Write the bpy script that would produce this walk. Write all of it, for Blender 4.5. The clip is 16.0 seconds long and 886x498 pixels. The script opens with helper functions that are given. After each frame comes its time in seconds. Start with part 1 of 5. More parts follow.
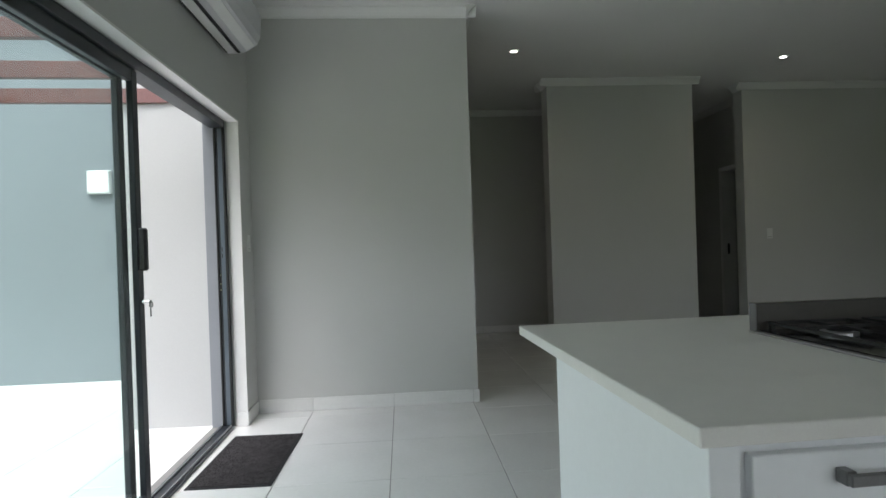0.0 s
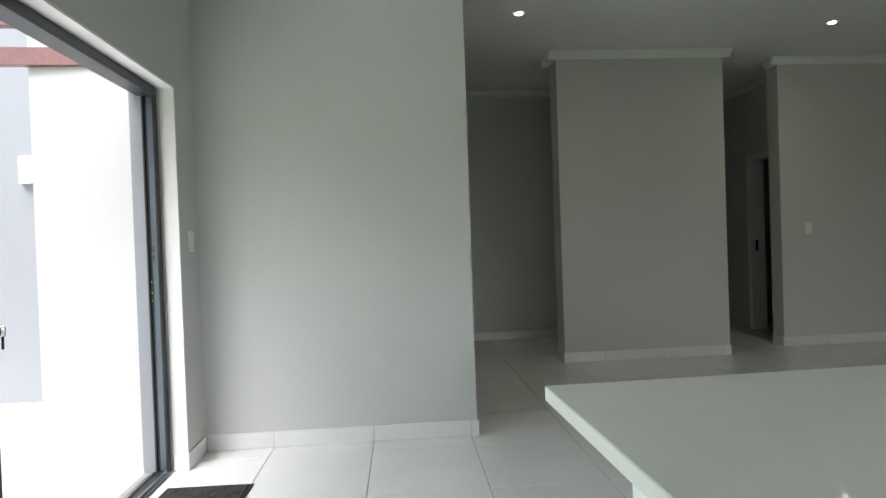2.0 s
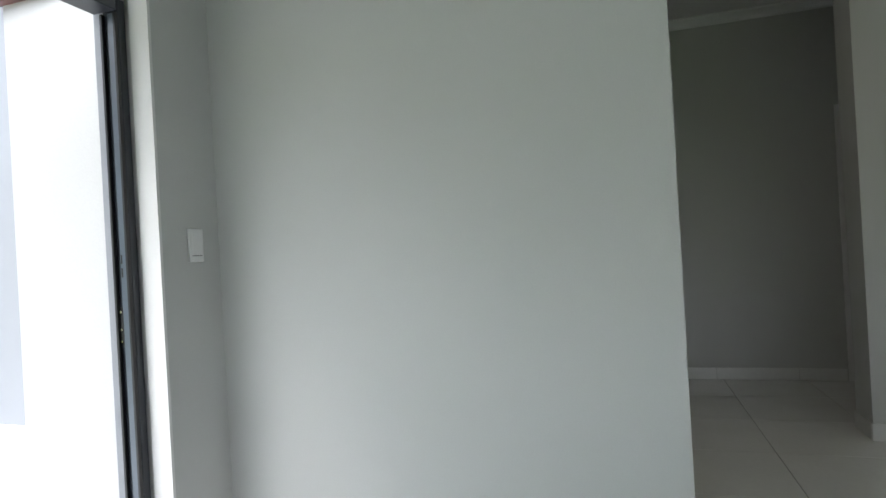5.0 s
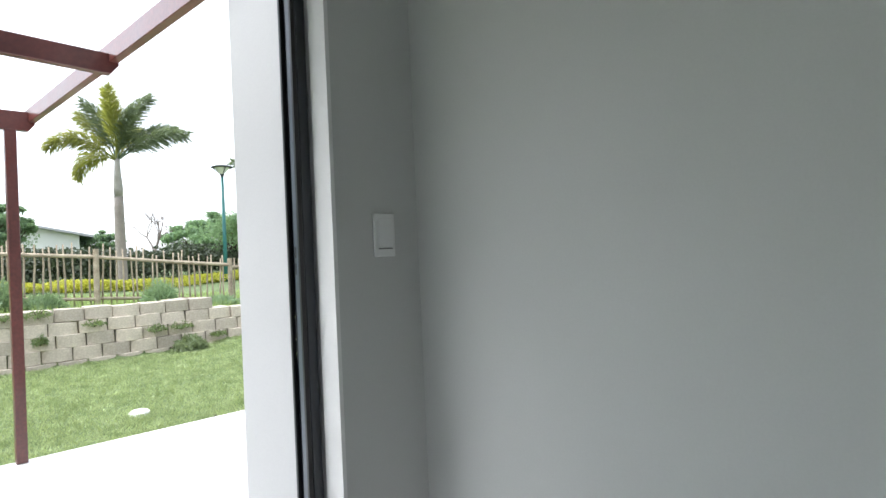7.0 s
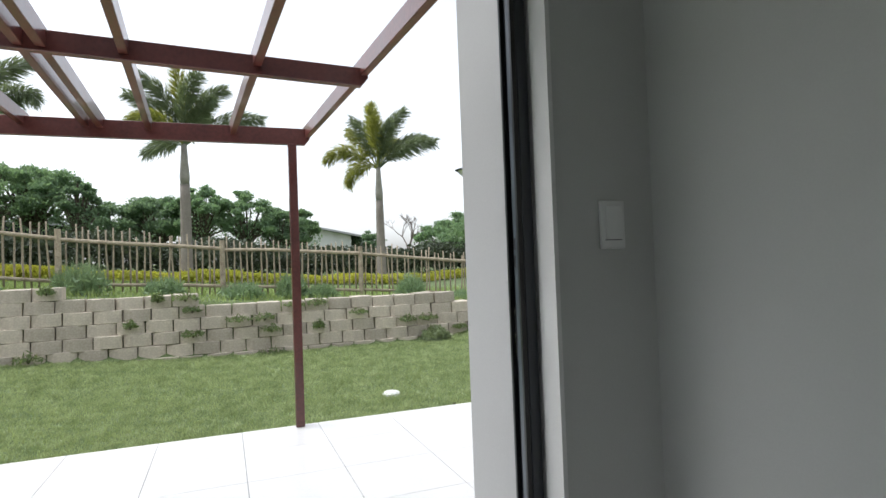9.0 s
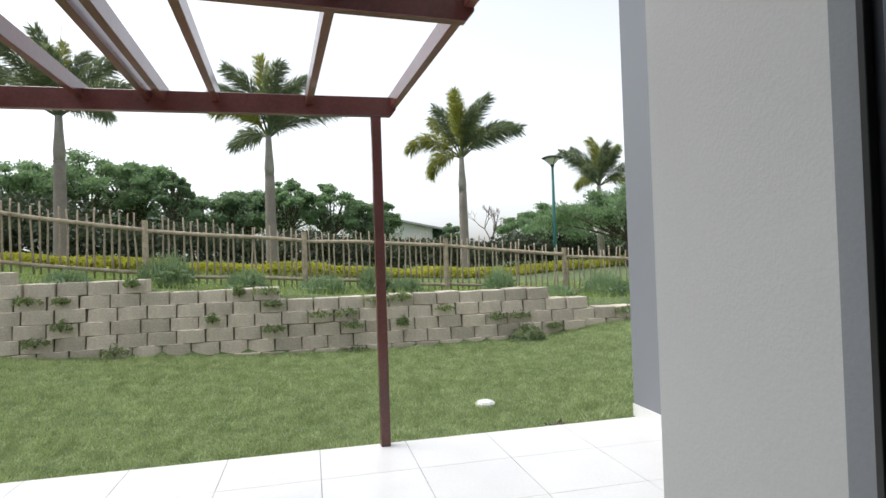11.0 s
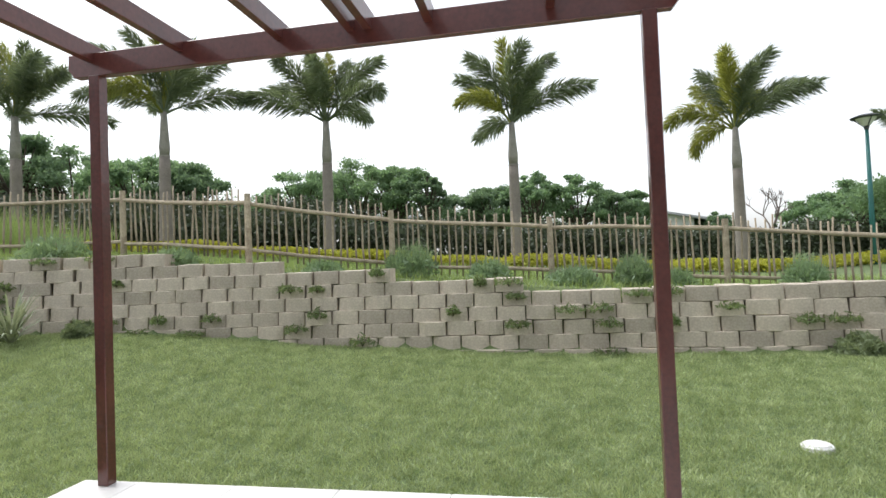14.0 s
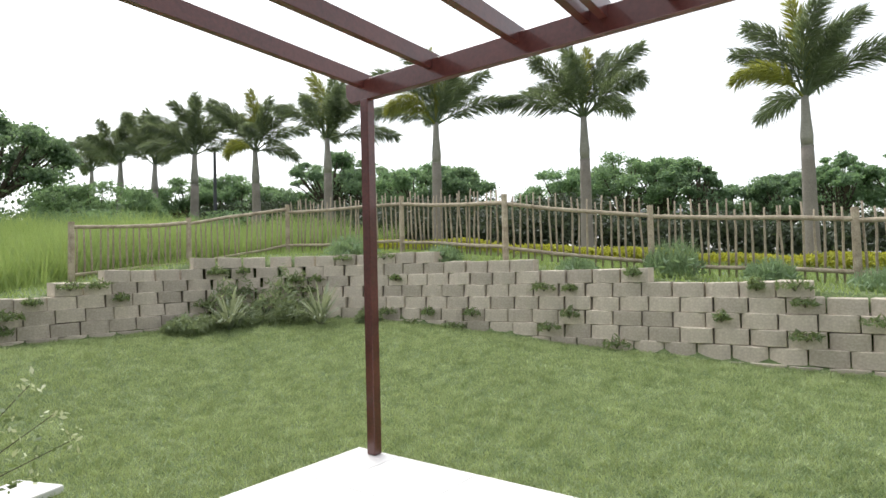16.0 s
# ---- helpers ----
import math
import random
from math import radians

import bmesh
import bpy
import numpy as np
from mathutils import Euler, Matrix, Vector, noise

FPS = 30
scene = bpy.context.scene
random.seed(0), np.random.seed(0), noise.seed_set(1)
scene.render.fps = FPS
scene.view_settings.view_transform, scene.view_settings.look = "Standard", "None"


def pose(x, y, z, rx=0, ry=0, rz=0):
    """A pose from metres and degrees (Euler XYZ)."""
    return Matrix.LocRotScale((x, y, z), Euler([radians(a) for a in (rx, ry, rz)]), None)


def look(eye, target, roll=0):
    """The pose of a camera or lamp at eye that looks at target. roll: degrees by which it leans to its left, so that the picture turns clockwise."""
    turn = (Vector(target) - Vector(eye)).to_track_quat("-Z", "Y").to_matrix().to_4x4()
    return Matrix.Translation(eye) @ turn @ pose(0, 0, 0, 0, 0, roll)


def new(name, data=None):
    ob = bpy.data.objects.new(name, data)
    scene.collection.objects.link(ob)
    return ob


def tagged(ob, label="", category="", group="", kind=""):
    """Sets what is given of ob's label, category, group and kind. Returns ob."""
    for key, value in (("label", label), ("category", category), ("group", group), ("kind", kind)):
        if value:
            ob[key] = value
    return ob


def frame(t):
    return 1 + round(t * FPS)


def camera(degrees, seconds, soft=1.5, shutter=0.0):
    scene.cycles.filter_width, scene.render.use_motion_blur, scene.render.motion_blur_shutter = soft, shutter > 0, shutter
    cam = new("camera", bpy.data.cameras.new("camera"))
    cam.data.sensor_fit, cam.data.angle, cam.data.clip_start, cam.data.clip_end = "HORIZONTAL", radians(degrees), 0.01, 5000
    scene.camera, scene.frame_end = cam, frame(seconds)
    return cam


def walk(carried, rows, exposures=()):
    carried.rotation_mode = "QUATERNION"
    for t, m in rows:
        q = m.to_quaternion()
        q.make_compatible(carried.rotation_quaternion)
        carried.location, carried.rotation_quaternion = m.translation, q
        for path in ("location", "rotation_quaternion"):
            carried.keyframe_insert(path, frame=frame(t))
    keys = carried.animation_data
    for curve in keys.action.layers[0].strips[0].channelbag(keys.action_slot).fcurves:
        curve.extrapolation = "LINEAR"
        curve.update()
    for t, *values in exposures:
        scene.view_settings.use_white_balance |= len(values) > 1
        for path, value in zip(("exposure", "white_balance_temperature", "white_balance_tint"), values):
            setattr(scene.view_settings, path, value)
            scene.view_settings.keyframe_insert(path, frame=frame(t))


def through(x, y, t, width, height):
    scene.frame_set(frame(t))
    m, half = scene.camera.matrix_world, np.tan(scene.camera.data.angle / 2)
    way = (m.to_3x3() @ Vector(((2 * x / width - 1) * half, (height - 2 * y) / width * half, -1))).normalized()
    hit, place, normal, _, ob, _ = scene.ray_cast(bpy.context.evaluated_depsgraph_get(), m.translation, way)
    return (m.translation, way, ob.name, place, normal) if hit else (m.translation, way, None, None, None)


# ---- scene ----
cam = camera(75.2, 16.0)
PATH = [
    (0, (1.102, -4.342, 1.192), (1.243, -2.347, 1.182), -1.9),
    (0.5, (1.09, -4.159, 1.203), (1.235, -2.164, 1.189), -1.9),
    (1, (1.108, -3.99, 1.205), (1.255, -1.996, 1.185), -1.9),
    (1.5, (1.17, -3.759, 1.224), (1.318, -1.764, 1.201), -1.9),
    (2, (1.216, -3.536, 1.207), (1.357, -1.541, 1.182), -2.0),
    (2.5, (1.242, -3.266, 1.209), (1.368, -1.27, 1.187), -2.1),
    (3, (1.231, -3.016, 1.2), (1.35, -1.019, 1.176), -2.1),
    (3.2, (1.233, -2.889, 1.196), (1.332, -0.891, 1.177), -2.2),
    (5.3, (1.492, -1.688, 1.191), (0.718, 0.156, 1.199), -2.8),
    (5.5, (1.473, -1.586, 1.193), (0.585, 0.206, 1.205), -2.4),
    (6, (1.38, -1.38, 1.188), (0.301, 0.303, 1.209), -1.9),
    (6.5, (1.297, -1.214, 1.204), (0.047, 0.346, 1.219), -2.4),
    (7, (1.27, -1.136, 1.197), (-0.163, 0.26, 1.216), -2.5),
    (7.5, (1.262, -1.083, 1.191), (-0.348, 0.104, 1.22), -2.7),
    (8, (1.254, -1.06, 1.188), (-0.483, -0.07, 1.226), -2.5),
    (8.5, (1.244, -1.057, 1.186), (-0.574, -0.225, 1.231), -2.3),
    (9, (1.187, -1.034, 1.18), (-0.681, -0.32, 1.226), -2.1),
    (9.2, (1.142, -1.065, 1.173), (-0.73, -0.364, 1.221), -1.9),
    (11.5, (0.141, -0.933, 1.179), (-1.822, -0.553, 1.208), -2.1),
    (12, (-0.061, -0.921, 1.179), (-2.034, -0.593, 1.209), -2.2),
    (12.5, (-0.235, -0.909, 1.171), (-2.22, -0.666, 1.204), -2.2),
    (13, (-0.437, -0.91, 1.139), (-2.436, -0.854, 1.179), -2.3),
    (13.5, (-0.649, -0.982, 1.053), (-2.642, -1.14, 1.099), -2.4),
    (14, (-0.842, -0.953, 1.038), (-2.803, -1.342, 1.094), -2.3),
    (14.5, (-0.889, -0.895, 1.043), (-2.774, -1.56, 1.11), -2.1),
    (15, (-0.907, -0.854, 1.053), (-2.703, -1.732, 1.123), -1.8),
    (15.5, (-0.933, -0.84, 1.054), (-2.635, -1.887, 1.127), -1.6),
    (16, (-0.954, -0.839, 1.057), (-2.548, -2.044, 1.131), -1.5),
]
EXPOSURES = [(0, 1.8, 6250, 10), (1, 1.98, 6300, 10), (2.5, 2.6, 6400, 10), (3.2, 2.68, 6400, 10), (5.5, 2.1, 6100, 10), (6, 1.82, 6100, 10), (6.5, 2.0, 6100, 10), (7.2, 1.78, 6100, 10), (8, 1.3, 6150, 10), (9, 1.02, 6250, 10), (11.5, 0.88, 6350, 10), (12.5, 0.98, 6400, 10), (14.5, 1.02, 6400, 10), (16, 1.1, 6450, 10)]
walk(cam, [(t, look(eye, target, roll)) for t, eye, target, roll in PATH], EXPOSURES)

# world and daylight: bright overcast, sun behind thick cloud
SUN_EL, SUN_AZ = 62.0, 200.0
world = bpy.data.worlds.new("overcast")
scene.world = world
world.use_nodes = True
wn = world.node_tree
wn.nodes.clear()
sky = wn.nodes.new("ShaderNodeTexSky")
sky.sky_type = "NISHITA"
sky.sun_disc = False
sky.sun_elevation, sky.sun_rotation = radians(SUN_EL), radians(SUN_AZ)
sky.air_density, sky.dust_density, sky.ozone_density = 1.0, 2.5, 1.0
pale = wn.nodes.new("ShaderNodeHueSaturation")
pale.inputs["Saturation"].default_value = 0.2
back = wn.nodes.new("ShaderNodeBackground")
back.inputs["Strength"].default_value = 0.15
wout = wn.nodes.new("ShaderNodeOutputWorld")
wn.links.new(sky.outputs["Color"], pale.inputs["Color"])
wn.links.new(pale.outputs["Color"], back.inputs["Color"])
wn.links.new(back.outputs["Background"], wout.inputs["Surface"])
sun_data = bpy.data.lights.new("sun", "SUN")
sun_data.energy, sun_data.angle, sun_data.color = 0.7, radians(40), (1.0, 0.97, 0.93)
sun = new("sun", sun_data)
sa = radians(SUN_AZ)
sun.matrix_world = look((0, 0, 30), (-30 * math.sin(sa), -30 * math.cos(sa), 30 - 30 * math.tan(radians(SUN_EL))))

# ---------------------------------------------------------------- materials


def material(name, color, rough=0.6, metal=0.0, vary=0.12, scale=6.0, fine=60.0, bump=0.1, depth=0.002, second=None, coat=0.0, per=0.0, spec=0.5, ramp_ends=(0.36, 0.64)):
    """A surface of one colour with broad patches, fine grain and relief. per: how much pieces differ from one another."""
    m = bpy.data.materials.new(name)
    m.use_nodes = True
    nt = m.node_tree
    p = nt.nodes["Principled BSDF"]
    co = nt.nodes.new("ShaderNodeTexCoord")
    big = nt.nodes.new("ShaderNodeTexNoise")
    big.inputs["Scale"].default_value, big.inputs["Detail"].default_value = scale, 4
    small = nt.nodes.new("ShaderNodeTexNoise")
    small.inputs["Scale"].default_value, small.inputs["Detail"].default_value = fine, 5
    for n in (big, small):
        nt.links.new(co.outputs["Object"], n.inputs["Vector"])
    add = nt.nodes.new("ShaderNodeMath")
    add.operation = "MULTIPLY_ADD"
    add.inputs[1].default_value, add.inputs[2].default_value = 0.45, 0.0
    nt.links.new(small.outputs["Fac"], add.inputs[0])
    mixf = nt.nodes.new("ShaderNodeMath")
    mixf.operation = "MULTIPLY_ADD"
    mixf.inputs[1].default_value = 0.55
    nt.links.new(big.outputs["Fac"], mixf.inputs[0])
    nt.links.new(add.outputs[0], mixf.inputs[2])
    ramp = nt.nodes.new("ShaderNodeValToRGB")
    dark = second or tuple(c * (1 - vary) for c in color)
    lite = color if second else tuple(min(1, c * (1 + vary)) for c in color)
    ramp.color_ramp.elements[0].position, ramp.color_ramp.elements[1].position = ramp_ends
    ramp.color_ramp.elements[0].color, ramp.color_ramp.elements[1].color = (*dark, 1), (*lite, 1)
    nt.links.new(mixf.outputs[0], ramp.inputs["Fac"])
    col = ramp.outputs["Color"]
    if per:
        info = nt.nodes.new("ShaderNodeObjectInfo")
        geo = nt.nodes.new("ShaderNodeNewGeometry")
        both = nt.nodes.new("ShaderNodeMath")
        both.operation = "ADD"
        nt.links.new(info.outputs["Random"], both.inputs[0])
        nt.links.new(geo.outputs["Random Per Island"], both.inputs[1])
        val = nt.nodes.new("ShaderNodeMapRange")
        val.inputs["From Max"].default_value = 2.0
        val.inputs["To Min"].default_value, val.inputs["To Max"].default_value = 1 - per, 1 + per
        nt.links.new(both.outputs[0], val.inputs["Value"])
        hsv = nt.nodes.new("ShaderNodeHueSaturation")
        nt.links.new(val.outputs["Result"], hsv.inputs["Value"])
        nt.links.new(col, hsv.inputs["Color"])
        col = hsv.outputs["Color"]
    nt.links.new(col, p.inputs["Base Color"])
    rr = nt.nodes.new("ShaderNodeMapRange")
    rr.inputs["To Min"].default_value, rr.inputs["To Max"].default_value = max(0.02, rough - 0.1), min(1, rough + 0.1)
    nt.links.new(big.outputs["Fac"], rr.inputs["Value"])
    nt.links.new(rr.outputs["Result"], p.inputs["Roughness"])
    p.inputs["Metallic"].default_value = metal
    p.inputs["Coat Weight"].default_value = coat
    p.inputs["Specular IOR Level"].default_value = spec
    if bump:
        b = nt.nodes.new("ShaderNodeBump")
        b.inputs["Strength"].default_value, b.inputs["Distance"].default_value = bump, depth
        nt.links.new(small.outputs["Fac"], b.inputs["Height"])
        nt.links.new(b.outputs["Normal"], p.inputs["Normal"])
    return m


def leaf_material(name, color, second, per=0.35, through=0.25, scale=2.0, fine=14.0, ramp_ends=(0.36, 0.64)):
    """Leaves: varied piece by piece, with some light let through."""
    m = material(name, color, 0.55, second=second, scale=scale, fine=fine, bump=0, per=per, spec=0.3, ramp_ends=ramp_ends)
    nt = m.node_tree
    p = nt.nodes["Principled BSDF"]
    tr = nt.nodes.new("ShaderNodeBsdfTranslucent")
    tr.inputs["Color"].default_value = (color[0] * 1.5, color[1] * 1.5, color[2], 1)
    mx = nt.nodes.new("ShaderNodeMixShader")
    mx.inputs["Fac"].default_value = through
    nt.links.new(p.outputs["BSDF"], mx.inputs[1])
    nt.links.new(tr.outputs["BSDF"], mx.inputs[2])
    nt.links.new(mx.outputs["Shader"], nt.nodes["Material Output"].inputs["Surface"])
    return m


def glow(name, color, strength):
    m = bpy.data.materials.new(name)
    m.use_nodes = True
    p = m.node_tree.nodes["Principled BSDF"]
    p.inputs["Emission Color"].default_value = (*color, 1)
    p.inputs["Emission Strength"].default_value = strength
    return m


def glass_material(name, tint):
    """A thin pane: clear and faintly tinted straight through, with a mirror gloss that grows towards grazing views."""
    m = bpy.data.materials.new(name)
    m.use_nodes = True
    nt = m.node_tree
    nt.nodes.remove(nt.nodes["Principled BSDF"])
    clear = nt.nodes.new("ShaderNodeBsdfTransparent")
    clear.inputs["Color"].default_value = (*tint, 1)
    gloss = nt.nodes.new("ShaderNodeBsdfGlossy")
    gloss.inputs["Roughness"].default_value = 0.0
    edge = nt.nodes.new("ShaderNodeLayerWeight")
    power = nt.nodes.new("ShaderNodeMath")
    power.operation = "POWER"
    power.inputs[1].default_value = 4.0
    nt.links.new(edge.outputs["Facing"], power.inputs[0])
    amount = nt.nodes.new("ShaderNodeMath")
    amount.operation = "MULTIPLY_ADD"
    amount.inputs[1].default_value, amount.inputs[2].default_value = 0.35, 0.02
    nt.links.new(power.outputs[0], amount.inputs[0])
    mx = nt.nodes.new("ShaderNodeMixShader")
    nt.links.new(amount.outputs[0], mx.inputs["Fac"])
    nt.links.new(clear.outputs["BSDF"], mx.inputs[1])
    nt.links.new(gloss.outputs["BSDF"], mx.inputs[2])
    nt.links.new(mx.outputs["Shader"], nt.nodes["Material Output"].inputs["Surface"])
    return m


M_WALL = material("wall_paint_warm_grey", (0.585, 0.585, 0.57), 0.75, vary=0.025, scale=1.2, fine=180, bump=0.25, depth=0.001)
M_REVEAL = material("reveal_paint_white", (0.80, 0.79, 0.78), 0.7, vary=0.02, scale=2, fine=160, bump=0.2, depth=0.001)
M_CEIL = material("ceiling_paint", (0.84, 0.84, 0.83), 0.85, vary=0.02, scale=1.0, fine=120, bump=0.1, depth=0.001)
M_CORNICE = material("cornice_paint", (0.80, 0.80, 0.79), 0.7, vary=0.02, scale=3, fine=90, bump=0.05)
M_TILE = material("floor_tile_white_porcelain", (0.78, 0.775, 0.76), 0.16, vary=0.03, scale=3, fine=40, bump=0.02, depth=0.0005, per=0.02)
M_PATIO = material("patio_tile_white", (0.80, 0.79, 0.77), 0.32, vary=0.04, scale=2.5, fine=50, bump=0.06, depth=0.0008, per=0.03)
M_GROUT = material("grout_grey", (0.26, 0.25, 0.24), 0.9, vary=0.15, scale=5, fine=90, bump=0.3)
M_EXTGREY = material("plaster_blue_grey", (0.225, 0.235, 0.255), 0.85, vary=0.04, scale=0.9, fine=140, bump=0.4, depth=0.0015)
M_EXTBEIGE = material("plaster_pale_beige", (0.45, 0.45, 0.445), 0.85, vary=0.03, scale=0.9, fine=140, bump=0.4, depth=0.0015)
M_ALU = material("charcoal_aluminium", (0.02, 0.024, 0.031), 0.34, 0.0, vary=0.12, scale=4, fine=200, bump=0.04, depth=0.0004)
M_SLATE = material("slate_blue_aluminium", (0.085, 0.105, 0.13), 0.32, vary=0.06, scale=4, fine=200, bump=0.04, depth=0.0004)
M_BLACK = material("black_plastic", (0.012, 0.012, 0.013), 0.42, vary=0.15, scale=10, fine=120, bump=0.05)
M_CHROME = material("chrome", (0.72, 0.72, 0.73), 0.18, 1.0, vary=0.04, scale=20, fine=120, bump=0)
M_STEEL = material("brushed_steel", (0.50, 0.50, 0.51), 0.33, 1.0, vary=0.06, scale=10, fine=240, bump=0.06, depth=0.0003)
M_GUN = material("satin_nickel_handle", (0.20, 0.20, 0.20), 0.4, 0.8, vary=0.06, scale=10, fine=160, bump=0)
M_PLASTIC = material("white_plastic", (0.80, 0.80, 0.79), 0.35, vary=0.02, scale=8, fine=60, bump=0)
M_ACGREY = material("aircon_shell_grey", (0.62, 0.62, 0.64), 0.35, vary=0.02, scale=5, fine=60, bump=0)
M_COUNTER = material("quartz_worktop_off_white", (0.76, 0.75, 0.71), 0.38, vary=0.03, scale=14, fine=260, bump=0.01, coat=0.1)
M_CAB = material("white_cabinet_lacquer", (0.86, 0.88, 0.89), 0.35, vary=0.015, scale=2, fine=60, bump=0.02)
M_BLACKGLASS = material("black_hob_glass", (0.01, 0.01, 0.011), 0.08, vary=0.1, scale=6, fine=60, bump=0)
M_LEDGE = material("dark_hob_ledge", (0.06, 0.056, 0.05), 0.3, vary=0.1, scale=6, fine=60, bump=0)
M_IRON = material("cast_iron", (0.015, 0.015, 0.016), 0.6, vary=0.2, scale=20, fine=150, bump=0.3)
M_MAT = material("doormat_charcoal_pile", (0.045, 0.04, 0.042), 0.95, vary=0.5, scale=30, fine=160, bump=0.9, depth=0.006)
M_RUBBER = material("mat_rubber_edge", (0.02, 0.02, 0.022), 0.8, vary=0.2, scale=20, fine=90, bump=0.2)
M_TIMBER = material("pergola_timber_stained_red", (0.11, 0.031, 0.024), 0.32, coat=0.4, vary=0.3, scale=3, fine=45, bump=0.25, depth=0.002, per=0.1)
M_BLOCK = material("retaining_block_concrete", (0.62, 0.55, 0.45), 0.95, second=(0.47, 0.41, 0.33), scale=4, fine=40, bump=0.6, depth=0.008, per=0.34, ramp_ends=(0.4, 0.6))
M_SOIL = material("soil", (0.11, 0.08, 0.055), 0.95, vary=0.35, scale=3, fine=30, bump=0.9, depth=0.02)
M_LAWN = material("lawn_ground", (0.19, 0.24, 0.10), 0.9, second=(0.07, 0.115, 0.035), scale=6, fine=38, bump=0.9, depth=0.02)
M_POLE = material("weathered_pole", (0.50, 0.43, 0.315), 0.85, second=(0.25, 0.20, 0.14), scale=8, fine=60, bump=0.6, depth=0.004, per=0.22)
M_TRUNK = material("palm_trunk_grey", (0.30, 0.27, 0.235), 0.9, second=(0.20, 0.175, 0.15), scale=3, fine=40, bump=0.7, depth=0.01)
M_SHAFT = material("palm_crownshaft", (0.33, 0.315, 0.275), 0.65, second=(0.22, 0.21, 0.18), scale=4, fine=30, bump=0.2)
M_BARK = material("bark_brown", (0.10, 0.08, 0.06), 0.9, vary=0.3, scale=6, fine=50, bump=0.8, depth=0.01)
M_GREYBARK = material("dry_twig_grey", (0.22, 0.18, 0.16), 0.9, vary=0.2, scale=6, fine=50, bump=0.4)
M_TEAL = material("lamp_post_teal_paint", (0.03, 0.15, 0.14), 0.45, vary=0.1, scale=4, fine=80, bump=0.05)
M_LAMPHEAD = material("lamp_head_dark", (0.05, 0.055, 0.06), 0.5, vary=0.1, scale=4, fine=80, bump=0.05)
M_HOUSEW = material("house_wall_white", (0.70, 0.70, 0.69), 0.85, vary=0.04, scale=0.5, fine=20, bump=0.2)
M_HOUSEB = material("house_wall_brown", (0.22, 0.17, 0.14), 0.85, vary=0.1, scale=0.5, fine=20, bump=0.2)
M_ROOF = material("house_roof_grey", (0.38, 0.38, 0.40), 0.7, vary=0.1, scale=0.7, fine=20, bump=0.3)
M_DARKPANE = material("far_window_pane", (0.03, 0.035, 0.04), 0.1, vary=0.1, scale=1, fine=10, bump=0)
M_GLASS = glass_material("door_glass", (0.955, 1.0, 0.988))
M_LED = glow("downlight_led", (1.0, 0.93, 0.82), 12.0)
M_GRASS = leaf_material("grass_blades", (0.39, 0.45, 0.255), (0.105, 0.16, 0.065), 0.75, 0.3, 6.0, 38.0, (0.38, 0.62))
M_DRYGRASS = leaf_material("long_grass", (0.32, 0.40, 0.16), (0.18, 0.25, 0.08), 0.35, 0.3)
M_PALM = leaf_material("palm_leaflets", (0.18, 0.22, 0.14), (0.10, 0.135, 0.085), 0.35, 0.35)
M_PALMY = leaf_material("palm_leaflets_yellowing", (0.30, 0.31, 0.085), (0.16, 0.185, 0.06), 0.35, 0.35)
M_TREE = leaf_material("tree_leaves_dark", (0.20, 0.29, 0.19), (0.11, 0.175, 0.11), 0.4, 0.45)
M_TREEB = leaf_material("tree_leaves_mid", (0.21, 0.31, 0.19), (0.12, 0.19, 0.11), 0.4, 0.45)
# dark shrub green, deepened further to paint in the shade under the trees
M_UNDER = leaf_material("shrub_leaves_painted_shade", (0.075, 0.10, 0.06), (0.04, 0.045, 0.03), 0.4, 0.15)
M_HEDGE = leaf_material("hedge_leaves_yellow", (0.52, 0.50, 0.07), (0.24, 0.29, 0.06), 0.35, 0.3)
M_BUSH = leaf_material("bush_leaves_blue_green", (0.25, 0.34, 0.21), (0.14, 0.21, 0.12), 0.3, 0.35)
M_WEED = leaf_material("weed_leaves", (0.20, 0.255, 0.125), (0.10, 0.14, 0.065), 0.4, 0.35)
M_TANGLE = leaf_material("tangled_weed_leaves", (0.27, 0.32, 0.2), (0.12, 0.16, 0.08), 0.4, 0.35)
M_SPIKE = leaf_material("spiky_leaves_pale", (0.42, 0.45, 0.35), (0.20, 0.25, 0.15), 0.3, 0.2)
M_PETAL = leaf_material("pale_flowers", (0.70, 0.72, 0.55), (0.5, 0.55, 0.35), 0.2, 0.2)

# ---------------------------------------------------------------- mesh helpers


def mesh_object(name, bm, mat, parent=None, smooth=False):
    me = bpy.data.meshes.new(name)
    if smooth:
        for f in bm.faces:
            f.smooth = True
    bm.to_mesh(me)
    bm.free()
    me.materials.append(mat)
    ob = new(name, me)
    if parent is not None:
        ob.parent = parent
    return ob


def part(name, bm, mat, parent, label="", smooth=False):
    ob = mesh_object(name, bm, mat, parent, smooth)
    if label:
        tagged(ob, label)
    return ob


def thing(name, label, category, place=(0, 0, 0), group="", kind=""):
    e = new(name)
    e.empty_display_size = 0.1
    e.location = place
    return tagged(e, label, category, group, kind)


